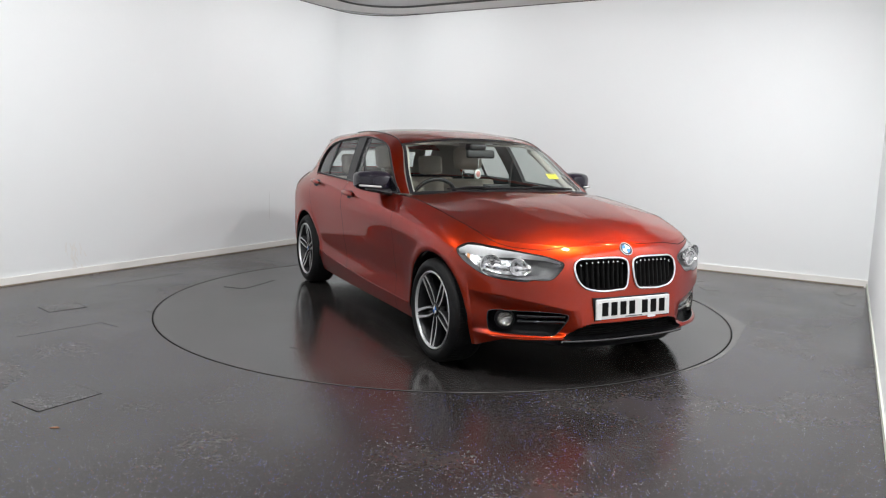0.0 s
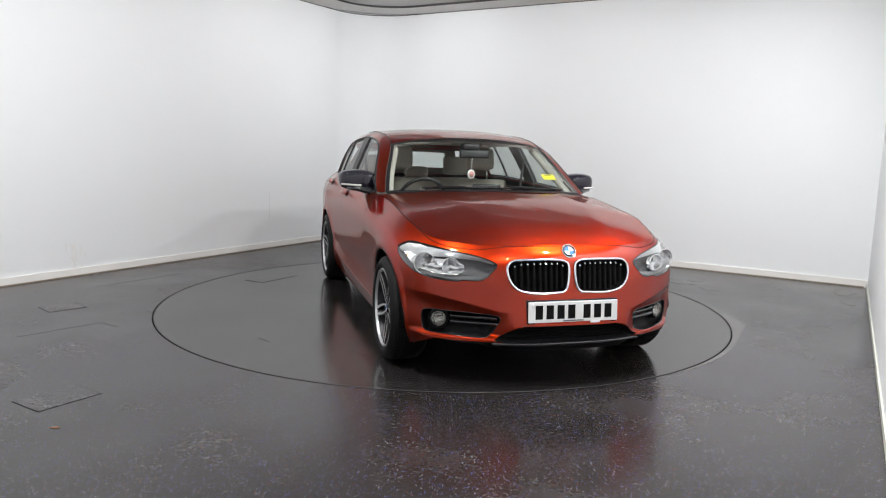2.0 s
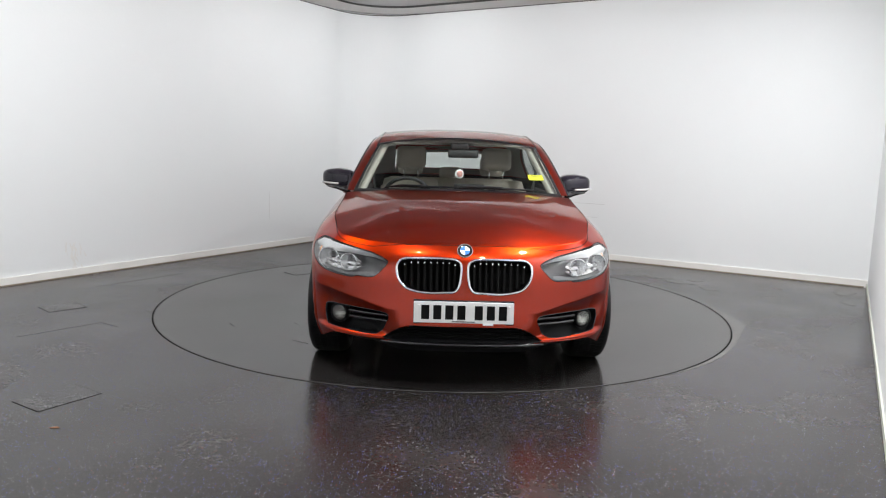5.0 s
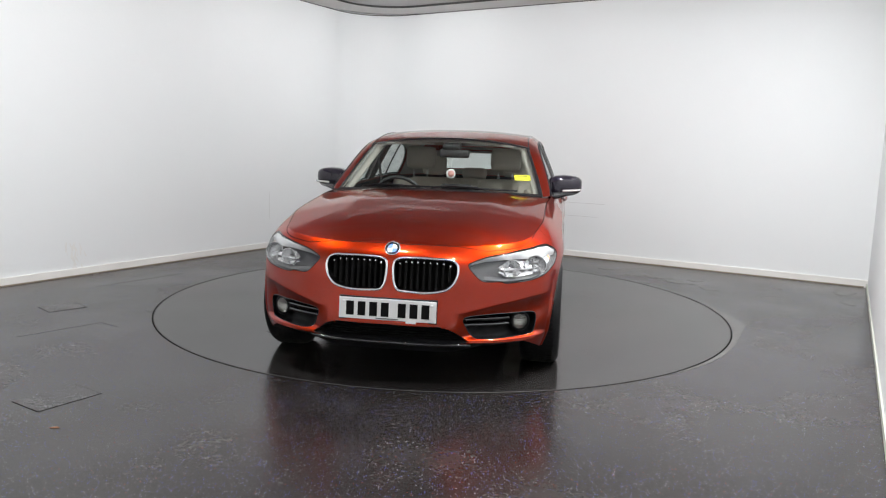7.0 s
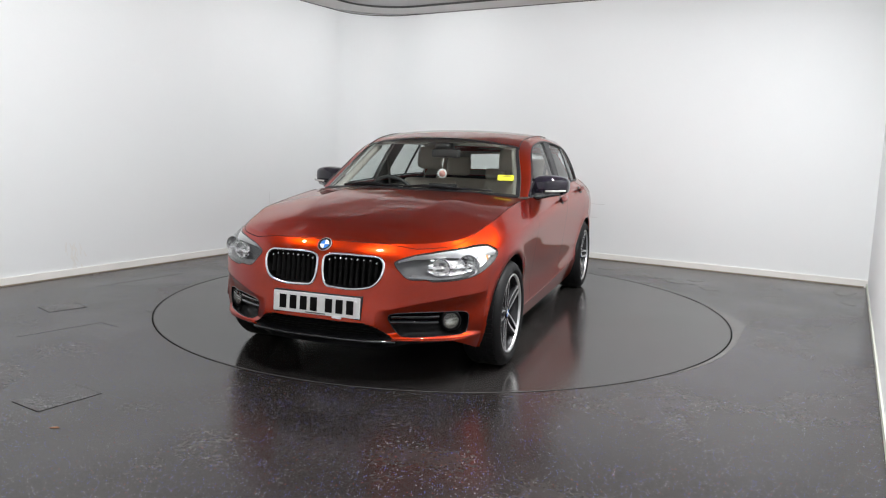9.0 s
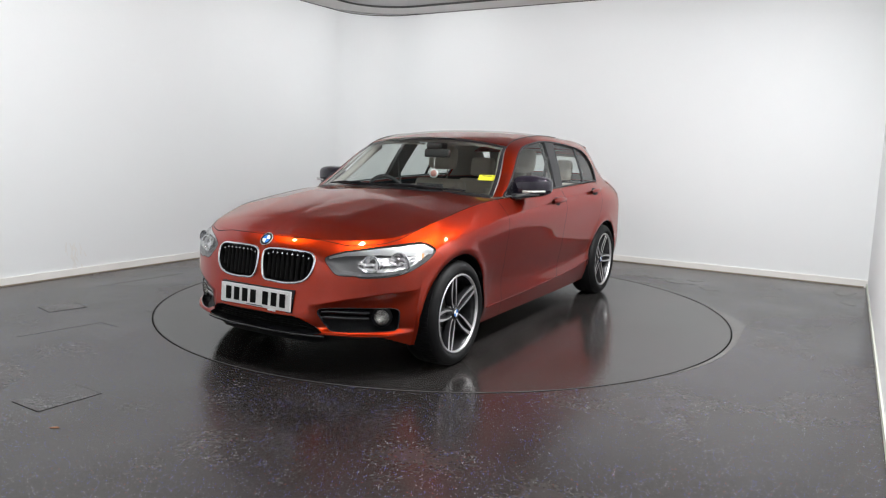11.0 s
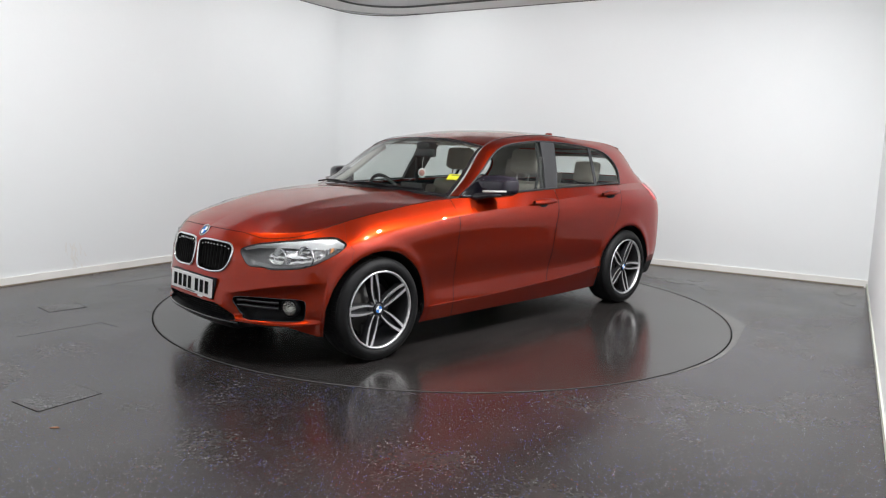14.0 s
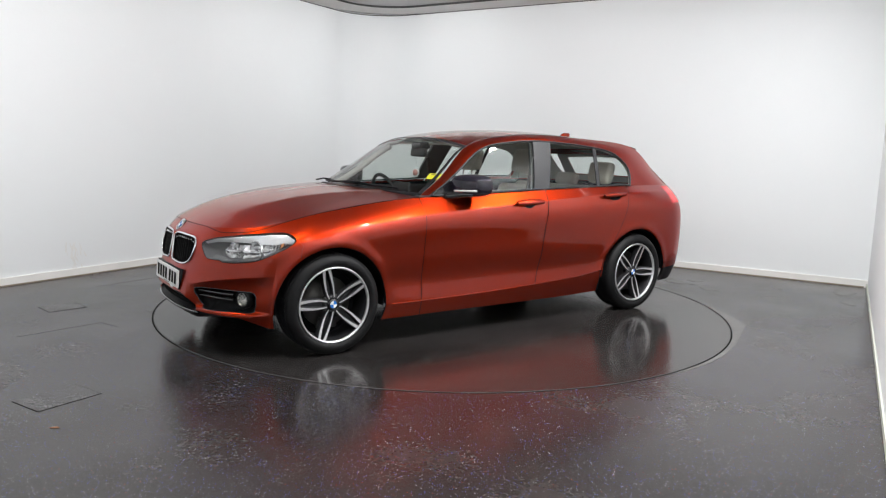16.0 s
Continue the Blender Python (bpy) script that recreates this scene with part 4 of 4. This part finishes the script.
for side in (1, -1):
    mm = np.array([1, side, 1])
    part("roof_frame", grid_mesh(bmesh.new(), frame_grid * mm, flip=side < 0), PAINT, car, "orange-red pillar and roof rail")
    part("inner_trim", grid_mesh(bmesh.new(), (frame_grid * np.array([1, .972, 1]) - np.array([0, 0, .014])) * mm, flip=side > 0), LINING, car, "pale inner roof and pillar trim")
    loop = np.concatenate([dl3, np.stack([np.linspace(-1.345, .60, 60), side_y(np.linspace(-1.345, .60, 60), np.interp(-np.linspace(-1.345, .60, 60), -ZB[:, 0], ZB[:, 2]) + .006),
                                          np.interp(-np.linspace(-1.345, .60, 60), -ZB[:, 0], ZB[:, 2]) + .006], 1)[1:-1]])
    part("window_trim", tube_mesh(loop * mm, .0068, 8, closed=True), TRIM, car, "dark window surround")
    part("side_window", facing(grid_mesh(bmesh.new(), window("w", .60, .10, -.28, -.385) * mm), (0, side, 0)), CLEAR, DOORS[side][0], "front side window")
    part("side_window", facing(grid_mesh(bmesh.new(), window("w", -.42, -.55, -.94, -1.00) * mm), (0, side, 0)), CLEAR, DOORS[side][1], "rear side window")
    part("quarter_window", facing(grid_mesh(bmesh.new(), window("w", -.965, -1.025, -1.345, -1.384) * mm), (0, side, 0)), CLEAR, DOORS[side][1], "small quarter window")
    for xa0, xa1, xb0, xb1, nm, lift in ((-.275, -.38, -.345, -.455, "pillar_cover", .012), (-.340, -.450, -.425, -.555, "pillar_cover", .0105), (-.935, -.995, -.97, -1.03, "window_divider", .008)):
        p = window("w", xa0, xa1, xb0, xb1, 4) * mm
        q = p + np.array([0, lift * side, 0])
        bm = bmesh.new()
        grid_mesh(bm, np.concatenate([p[:1], q, p[-1:]]), flip=side < 0)
        part(nm, bm, TRIM, car, "dark grey pillar cover" if nm == "pillar_cover" else "", smooth=False)
    # roof gutter
    part("roof_gutter", tube_mesh((rl * mm)[28:70] + np.array([0, 0, .001]), .0035, 6), TRIM, car)

# roof
sel = (T >= 1.95) & (T <= 6.0)
rail = rl[sel]
top = np.stack([np.interp(rail[:, 0], (rail[-1, 0], rail[0, 0]), (-1.76, .25)), 0 * rail[:, 0], 0 * rail[:, 0]], 1)
top[:, 2] = spline([(1.343,), (1.397,), (1.417,), (1.413,), (1.393,), (1.362,), (1.325,)], np.interp(-top[:, 0], (-.25, 1.76), (0, 6)))[:, 0]
rows = []
for r in np.linspace(0, 1, 40):
    rows.append(np.stack([rail[:, 0] + (top[:, 0] - rail[:, 0]) * (1 - (1 - r) ** 1.8), rail[:, 1] * (1 - r), rail[:, 2] + (top[:, 2] - rail[:, 2]) * (1 - (1 - r) ** 2.4)], 1))
roof = np.stack(rows)
bm = bmesh.new()
grid_mesh(bm, roof), grid_mesh(bm, roof * LEFT, flip=True)
part("roof", bm, PAINT, car, "orange-red roof panel")
low = roof - np.array([0, 0, .035])
bm = bmesh.new()
grid_mesh(bm, low, flip=True), grid_mesh(bm, low * LEFT)
part("headlining", bm, LINING, car, "pale fabric headlining")
# spoiler edge and tailgate
back = roof[:, -1]
rows = [back, back + np.array([-.04, 0, -.006]), back + np.array([-.08, 0, -.014]), back + np.array([-.088, 0, -.020]), back + np.array([-.084, 0, -.032]), back + np.array([-.02, 0, -.055]), back + np.array([.04, 0, -.085])]
bm = bmesh.new()
grid_mesh(bm, np.stack(rows)), grid_mesh(bm, np.stack(rows) * LEFT, flip=True)
part("spoiler", bm, PAINT, car)
# tailgate: frame round the rear window, then the panel down to the bumper
n = 24
yy = np.linspace(0, 1, n)
ta = np.stack([-1.75 - .02 * (1 - yy ** 2), .50 * yy, 1.262 - .02 * yy ** 2], 1)
tb = np.stack([-2.06 + .05 * yy ** 2, .60 * yy, 1.0 + 0 * yy], 1)


def tail_grid(f0, f1, w0, w1, k=6):
    return np.stack([(ta * (1 - f) + tb * f) * np.array([1, 1, 1]) for f in np.linspace(f0, f1, k)])[:, w0:w1]


glass_g = tail_grid(.10, .80, 0, 20)
bm = bmesh.new()
grid_mesh(bm, glass_g), grid_mesh(bm, glass_g * LEFT, flip=True)
part("rear_window", facing(bm, (-1, 0, 1)), CLEAR, car, "rear window")
bm = bmesh.new()
for args in ((0, .10, 0, n), (.80, 1.0, 0, n), (.10, .80, 19, n)):
    q = tail_grid(*args)
    grid_mesh(bm, q), grid_mesh(bm, q * LEFT, flip=True)
u = np.linspace(14.31, 16, 30)[None, :]
w = np.linspace(2.3, 5, 30)[:, None]
q = skin_at(u + 0 * w, w + 0 * u)
grid_mesh(bm, q), grid_mesh(bm, q * LEFT, flip=True)
part("tailgate", bm, PAINT, car, "orange-red tailgate")
bm = bmesh.new()
for args in ((-.12, .12, 0, n), (.78, 1.0, 0, n), (.10, .80, 18, n)):
    q = tail_grid(*args) + np.array([.022, 0, -.012])
    grid_mesh(bm, q), grid_mesh(bm, q * LEFT, flip=True)
part("tailgate_lining", bm, LINING, car, "pale lining round the rear window")
w = np.linspace(0, 2.27, 24)[:, None]
q = skin_at(u + 0 * w, w + 0 * u)
bm = bmesh.new()
grid_mesh(bm, q), grid_mesh(bm, q * LEFT, flip=True)
part("rear_bumper", bm, PAINT, car)

# windscreen with its dark border
t2 = np.linspace(0, 1.98, 30)
a = spline(RAIL, t2) + np.array([0, -.004, -.002])
b = np.stack([np.interp(t2, (0, 1.98), (.90, .25)), 0 * t2, np.interp(t2, (0, 1.98), (.978, 1.338))], 1)


def screen(r, lift=0.0):
    e = 1 - (1 - r) ** 2
    p = np.stack([a[:, 0] + (b[:, 0] - a[:, 0]) * e, a[:, 1] * (1 - r), a[:, 2] + (b[:, 2] - a[:, 2]) * e], 1)
    p[:, 2] += lift + .008 * np.sin(t2 / 1.98 * math.pi)
    p[:, 0] += .010 * np.sin(t2 / 1.98 * math.pi)
    return p


ws = np.stack([screen(r) for r in np.linspace(0, 1, 40)])
bm = bmesh.new()
grid_mesh(bm, ws), grid_mesh(bm, ws * LEFT, flip=True)
windscreen = part("windscreen", facing(bm, (1, 0, 1)), CLEAR, car, "clear laminated windscreen")
bm = bmesh.new()
for q in (np.stack([screen(r, .003) for r in np.linspace(0, .032, 4)]), np.stack([screen(r, .003) for r in np.linspace(0, 1, 30)])[:, :2], np.stack([screen(r, .003) for r in np.linspace(0, 1, 30)])[:, -2:]):
    grid_mesh(bm, q), grid_mesh(bm, q * LEFT, flip=True)
part("screen_border", bm, GLOSS, windscreen, "black ceramic border")
e0 = ws[:, 0]
cow = np.stack([e0 + np.array([-.02, 0, .012]), e0 + np.array([.03, 0, .004]), e0 + np.array([.08, 0, -.02]), e0 + np.array([.12, 0, -.06])])
bm = bmesh.new()
grid_mesh(bm, cow), grid_mesh(bm, cow * LEFT, flip=True)
part("cowl", bm, BLACK, car, "black plastic cowl under the windscreen")
for y0, y1, dz in ((-.50, .02, .020), (.0, .56, .020)):
    p = []
    for y in np.linspace(y0, y1, 14):
        r = 1 - abs(y) / .735
        e = 1 - (1 - max(r, 0)) ** 2
        p.append((.645 + (.90 - .66) * e - .02, y, .957 + .026 * e + dz))
    wip = part("wiper", tube_mesh(p, np.interp(np.linspace(0, 1, 14), (0, .5, 1), (.005, .009, .005)), 6), BLACK, car, "black wiper blade")
    q = np.array(p)
    part("wiper_arm", tube_mesh([q[7] + (0, 0, .008), q[3] + (.03, 0, .012), q[0] + (.08, 0, .0)], .006, 6), BLACK, wip)

# yellow sticker inside the screen, hanging air freshener
for (px, py, pz), dy, dz, nm, lab in (((.447, .575, 1.068), .058, .028, "sticker", "yellow paper sticker inside the windscreen"),):
    m = look((px, py, pz), (px - 1.0, py - .25, pz - 1.2))
    stick = part(nm, box(-dy, dy, -dz, dz, -.001, .001, m=m), YELLOW, car, lab, smooth=False)
    part("sticker_bar", box(-dy * .6, dy * .6, dz * .45, dz * .72, .001, .0016, m=m), DARKGREY, stick, smooth=False)

# antenna fin
bm = bmesh.new()
add_box(bm, -1.25, -1.10, -.018, .018, 1.36, 1.425, bevel=.012)
for v in bm.verts:
    f = (v.co.z - 1.36) / .065
    v.co.x += -.075 * f * (1 if v.co.x > -1.17 else .1)
    v.co.y *= 1 - .55 * f
    v.co.x -= .13
part("roof_antenna", bm, PAINT, car, "body-coloured shark-fin aerial")

# wing mirrors
for side in (1, -1):
    root = Vector((.50, .80 * side, .955))
    bm = bmesh.new()
    bmesh.ops.create_uvsphere(bm, u_segments=32, v_segments=18, radius=1)
    for v in bm.verts:
        x, y, z = v.co
        sx = math.copysign(abs(x) ** .58, x)
        sy = math.copysign(abs(y) ** .50, y)
        sz = math.copysign(abs(z) ** .56, z)
        taper = 1 - .22 * max(sy, 0)
        v.co = Vector((.355 + (.115 if sx > 0 else .075) * sx * taper - .03 * (sy + 1), (.880 + .122 * sy) * side, 1.018 + .079 * sz * taper + .006 * sy))
    mir = part("wing_mirror", bm, MIRRORCAP, car, "gloss black wing mirror housing")
    part("mirror_stalk", tube_mesh([(.50, .775 * side, .945), (.47, .82 * side, .952), (.42, .88 * side, .963), (.385, .95 * side, .968)], (.032, .026, .020, .012), 10), GLOSS, mir)
    pts = []
    for k in range(16):
        f = k / 15
        pts.append((.475 - .015 * f - .075 * f ** 3, (.865 + .125 * f) * side, .988 + .004 * f))
    part("indicator", tube_mesh(pts, .0075, 8), INDICATOR, mir, "white indicator strip")
    bm = box(.258, .264, .81 * side if side > 0 else -.955, .955 if side > 0 else -.81, .975, 1.055, bevel=.002)
    part("mirror_glass", bm, CHROME, mir, smooth=False)
    bm = slab([(.62, .955), (.44, .957), (.40, 1.05), (.46, 1.05)], .012, m=Matrix(((1, 0, 0, 0), (0, 0, side, .775 * side), (0, 1, 0, 0), (0, 0, 0, 1))))
    part("mirror_base", bm, GLOSS, mir, smooth=False)


# ---- wheels ----
def wheel(cx, side, start):
    hub = new("wheel")
    hub.parent = car
    # local z points outwards from the car
    hub.matrix_basis = Matrix.Translation((cx, .776 * side, WHEEL_Z)) @ pose(0, 0, 0, -90 * side, 0, 0)
    tagged(hub, "alloy wheel with five twin spokes")
    R = .309
    prof = [(.232, -.10), (.242, -.112), (.260, -.117), (.280, -.112), (.298, -.098), (R - .003, -.085), (R, -.06), (R, .06), (R - .003, .085), (.298, .098), (.280, .110), (.264, .116), (.250, .112), (.239, .104), (.232, .092)]
    part("tyre", lathe(prof, 96), RUBBER, hub, "black low-profile tyre")
    bm = bmesh.new()
    for k in range(72):
        for row in (-.045, 0.02, .06):
            a = 2 * math.pi * (k + row * 6) / 72
            add_box(bm, -.0085, .0085, row - .016, row + .016, R - .002, R + .0025, m=pose(0, 0, 0, 0, 0, math.degrees(a)) @ Matrix(((0, 0, 1, 0), (1, 0, 0, 0), (0, 1, 0, 0), (0, 0, 0, 1))))
    tagged(part("tread", bm, RUBBER, hub, smooth=False), kind="stuff")
    part("rim_barrel", lathe([(.222, .10), (.214, .092), (.205, .07), (.200, .0), (.198, -.09)], 80), DARKALLOY, hub, "dark grey rim barrel")
    part("rim_lip", lathe([(.2195, .094), (.2225, .101), (.2205, .106), (.2150, .107), (.2095, .101), (.2085, .092)], 96), ALLOY, hub, "machined silver rim lip")
    part("brake_disc", lathe([(.0001, -.02), (.150, -.02), (.150, -.03), (.0001, -.03)], 48), BRAKE, hub, "grey brake disc")
    part("brake_caliper", box(-.06, .06, .09, .155, -.05, .0, bevel=.012), DARKGREY, hub)
    part("wheel_backing", lathe([(.199, -.06), (.0001, -.06)], 48), BLACK, hub)
    part("hub_centre", lathe([(.060, .035), (.058, .060), (.045, .072), (.036, .074), (.034, .066), (.0001, .066)], 48), DARKALLOY, hub)
    for k in range(5):
        rot = pose(0, 0, 0, 0, 0, start * side + 72 * k)
        # web between the two bars, set back and dark
        web = [(.04, -.016), (.10, -.024), (.16, -.024), (.206, -.024), (.206, .024), (.16, .024), (.10, .024), (.04, .016)]
        part("spoke_web", slab(web, .024, m=rot @ pose(0, 0, .030)), DARKALLOY, hub, smooth=False)
        for q in (1, -1):
            bar = []
            for f in np.linspace(0, 1, 7):
                r = .038 + .172 * f
                y = q * (.0155 + .0010 * f + .0080 * math.sin(f ** .8 * math.pi))
                hw = .0060 + .0058 * f
                bar.append((r, y, hw, .078 + .020 * f ** 1.6))
            bm = bmesh.new()
            rows = []
            for r, y, hw, z in bar:
                rows.append([bm.verts.new(rot @ Vector(c)) for c in ((r, y - hw - .003, z - .03), (r, y - hw, z - .003), (r, y - hw + .003, z), (r, y + hw - .003, z), (r, y + hw, z - .003), (r, y + hw + .003, z - .03))])
            for u0, u1 in zip(rows, rows[1:]):
                for c in range(5):
                    f = bm.faces.new((u0[c], u1[c], u1[c + 1], u0[c + 1]))
                    f.material_index = 0 if c == 2 else 1
            bmesh.ops.recalc_face_normals(bm, faces=bm.faces)
            part("spoke", bm, [ALLOY, DARKALLOY], hub, "machined silver spoke with dark sides", smooth=False)
        a = radians(start * side + 72 * k + 36)
        part("wheel_bolt", lathe([(.009, .05), (.009, .066), (.006, .070), (.0001, .070)], 10, pose(.052 * math.cos(a), .052 * math.sin(a), 0)), DARKGREY, hub)
    part("hub_cap", lathe([(.034, .066), (.034, .078), (.031, .081), (.0001, .082)], 32), GLOSS, hub, "round cap with blue and white quarters")
    for k in range(4):
        bm = bmesh.new()
        bm.faces.new([bm.verts.new((0, 0, .0835))] + [bm.verts.new((.021 * math.cos(radians(90 * k + 9 * i)), .021 * math.sin(radians(90 * k + 9 * i)), .0835)) for i in range(11)])
        part("cap_quarter", bm, BADGEBLUE if k % 2 == 0 else WHITE, hub, smooth=False)
    bm = bmesh.new()
    bmesh.ops.create_cone(bm, segments=10, radius1=.004, radius2=.003, depth=.03, cap_ends=True, matrix=pose(.195, .02, .085))
    part("valve", bm, BLACK, hub)
    for o in hub.children:
        if not o.name.startswith(("tyre", "tread")):
            o.data.transform(Matrix.Diagonal((1.058, 1.058, 1, 1)))


wheel(1.345, 1, 284)
wheel(1.345, -1, -54)
wheel(-1.345, 1, 249)
wheel(-1.345, -1, -20)


# ---- inside the car ----
def cushion(name, x0, x1, y0, y1, z0, z1, mat, parent, label="", rx=0.0, bev=.04, puff=.0):
    """A padded block, leaning back by rx degrees about its lower rear edge."""
    bm = bmesh.new()
    add_box(bm, -(x1 - x0) / 2, (x1 - x0) / 2, -(y1 - y0) / 2, (y1 - y0) / 2, 0, z1 - z0, bevel=bev)
    m = pose((x0 + x1) / 2, (y0 + y1) / 2, z0, 0, rx, 0)
    for v in bm.verts:
        v.co = m @ v.co
    return part(name, bm, mat, parent, label)


for y in (.37, -.37):
    seat = cushion("front_seat", -.38, .14, y - .25, y + .25, .36, .52, LEATHER, car, "beige-grey leather front seat", 3, .05)
    cushion("seat_back", -.45, -.32, y - .24, y + .24, .48, 1.02, LEATHER, seat, "", -17, .055)
    cushion("side_bolster", -.41, -.27, y + .17, y + .255, .52, .95, LEATHER, seat, "", -17, .035)
    cushion("side_bolster", -.41, -.27, y - .255, y - .17, .52, .95, LEATHER, seat, "", -17, .035)
    cushion("headrest", -.605, -.495, y - .13, y + .13, 1.08, 1.275, LEATHER, seat, "padded headrest", -12, .05)
    for q in (-.06, .06):
        part("headrest_post", tube_mesh([(-.53, y + q, .98), (-.55, y + q, 1.11)], .006, 8), CHROME, seat)
bench = cushion("rear_seat", -1.15, -.62, -.62, .62, .38, .55, LEATHER, car, "beige-grey leather rear bench", 4, .05)
cushion("seat_back", -1.26, -1.13, -.62, .62, .52, 1.0, LEATHER, bench, "", -20, .05)
for y in (-.40, 0, .40):
    cushion("headrest", -1.42, -1.33, y - .12, y + .12, 1.0 if y else .97, 1.185 if y else 1.08, LEATHER, bench, "padded headrest", -12, .04)
part("parcel_shelf", box(-1.95, -1.40, -.55, .55, .93, .95, bevel=.01), DARKCLOTH, car, "dark parcel shelf")
n = 20
yy = np.linspace(-.72, .72, n)
prof = [(.86, .93), (.70, .945), (.50, .935), (.38, .90), (.33, .82), (.36, .62), (.46, .40)]
g = np.array([[(x - .16 * (y / .72) ** 2 * (1 if x > .6 else .2), y, z + (.018 * math.exp(-((y + .37) / .16) ** 2) if .3 < x < .6 else 0)) for y in yy] for x, z in prof])
part("dashboard", grid_mesh(bmesh.new(), g), DARKCLOTH, car, "dark grey dashboard")
m = Matrix.Translation((.27, -.37, .865)) @ pose(0, 0, 0, 0, -68, 0)
wheel_pts = [(m @ Vector((.185 * math.cos(t), .185 * math.sin(t), 0))) for t in np.linspace(0, 2 * math.pi, 48, endpoint=False)]
sw = part("steering_wheel", tube_mesh([tuple(p) for p in wheel_pts], .015, 10, closed=True), GLOSSDARK, car, "black leather steering wheel")
part("steering_boss", lathe([(.0001, .035), (.05, .03), (.075, .01), (.07, -.02), (.0001, -.03)], 28, m), GLOSSDARK, sw)
for a in (10, 170, 270):
    t = radians(a)
    part("steering_spoke", tube_mesh([tuple(m @ Vector((.05 * math.sin(t), .05 * math.cos(t), 0))), tuple(m @ Vector((.18 * math.sin(t), .18 * math.cos(t), 0)))], .014, 8), GLOSSDARK, sw)
part("steering_column", tube_mesh([(.28, -.37, .86), (.50, -.37, .78)], .045, 12), DARKCLOTH, car)
part("centre_screen", box(.40, .42, -.02, .20, .94, 1.005, bevel=.006), GLOSSDARK, car)
for side in (1, -1):
    # inner pillar trims and door cards
    ap = spline(RAIL, np.linspace(.05, 2.0, 20)) + np.array([-.05, -.045, -.020])
    part("pillar_trim", tube_mesh(ap * np.array([1, side, 1]), .026, 8), LINING, car, "pale inner pillar trim")
    bm = box(-1.0, .62, .735 if side > 0 else -.775, .775 if side > 0 else -.735, .35, .935, bevel=.02)
    part("door_card", bm, DARKCLOTH, car, "dark inner door panel")
    part("belt_strap", tube_mesh([(-.34, .70 * side, 1.22), (-.33, .66 * side, .9), (-.30, .60 * side, .55)], .012, 6), DARKCLOTH, car)
    part("sun_visor", box(.14, .20, .12 if side > 0 else -.50, .50 if side > 0 else -.12, 1.285, 1.30, bevel=.006, m=None), LINING, car)
    q = (window("w", -.262, -.367, -.450, -.575, 5) + np.array([0, -.014, 0])) * np.array([1, side, 1])
    # shade inside the car is put into this cover's dark colour
    part("pillar_inner", grid_mesh(bmesh.new(), np.concatenate([q, (q - np.array([0, .02 * side, 0]))[::-1], q[:1]])), DARKCLOTH, car, "inner pillar cover, coloured dark for the shade inside", smooth=False)
part("mirror_housing", box(.15, .25, -.05, .09, 1.25, 1.305, bevel=.02), GLOSSDARK, car, "black sensor housing at the top of the screen")
mm = Matrix.Translation((.235, .045, 1.225)) @ pose(0, 0, 0, 0, -8, -6)
bm = box(-.018, .018, -.115, .115, -.032, .032, bevel=.014, m=mm)
part("rear_view_mirror", bm, GLOSSDARK, car, "black rear-view mirror")
fresh = part("air_freshener", lathe([(.0001, .006), (.028, .006), (.034, .004), (.036, 0), (.034, -.004), (.028, -.006), (.0001, -.006)], 32, Matrix.Translation((.245, .022, 1.072)) @ pose(0, 0, 0, 0, 88, 20)), WHITE, car, "round white and red hanging air freshener")
part("freshener_face", lathe([(.0001, .0075), (.024, .0072), (.024, -.0072), (.0001, -.0075)], 28, Matrix.Translation((.245, .022, 1.072)) @ pose(0, 0, 0, 0, 88, 20)), PINK, fresh)
part("freshener_cord", tube_mesh([(.24, .03, 1.20), (.245, .024, 1.15), (.245, .022, 1.105)], .0025, 6), WHITE, fresh)


def motions():
    rows = [(0.0, -63.13), (2.0, -73.35), (4.0, -83.74), (6.5, -96.73), (9.0, -109.64), (11.5, -122.50), (13.0, -130.14), (14.5, -137.68), (16.0, -145.07)]
    walk(turntable, [(t, pose(0, 0, 0, 0, 0, a)) for t, a in rows])
    walk(car, [(t, pose(0, 0, 0, 0, 0, a) @ pose(0.108, 0.071, 0)) for t, a in rows])


motions()
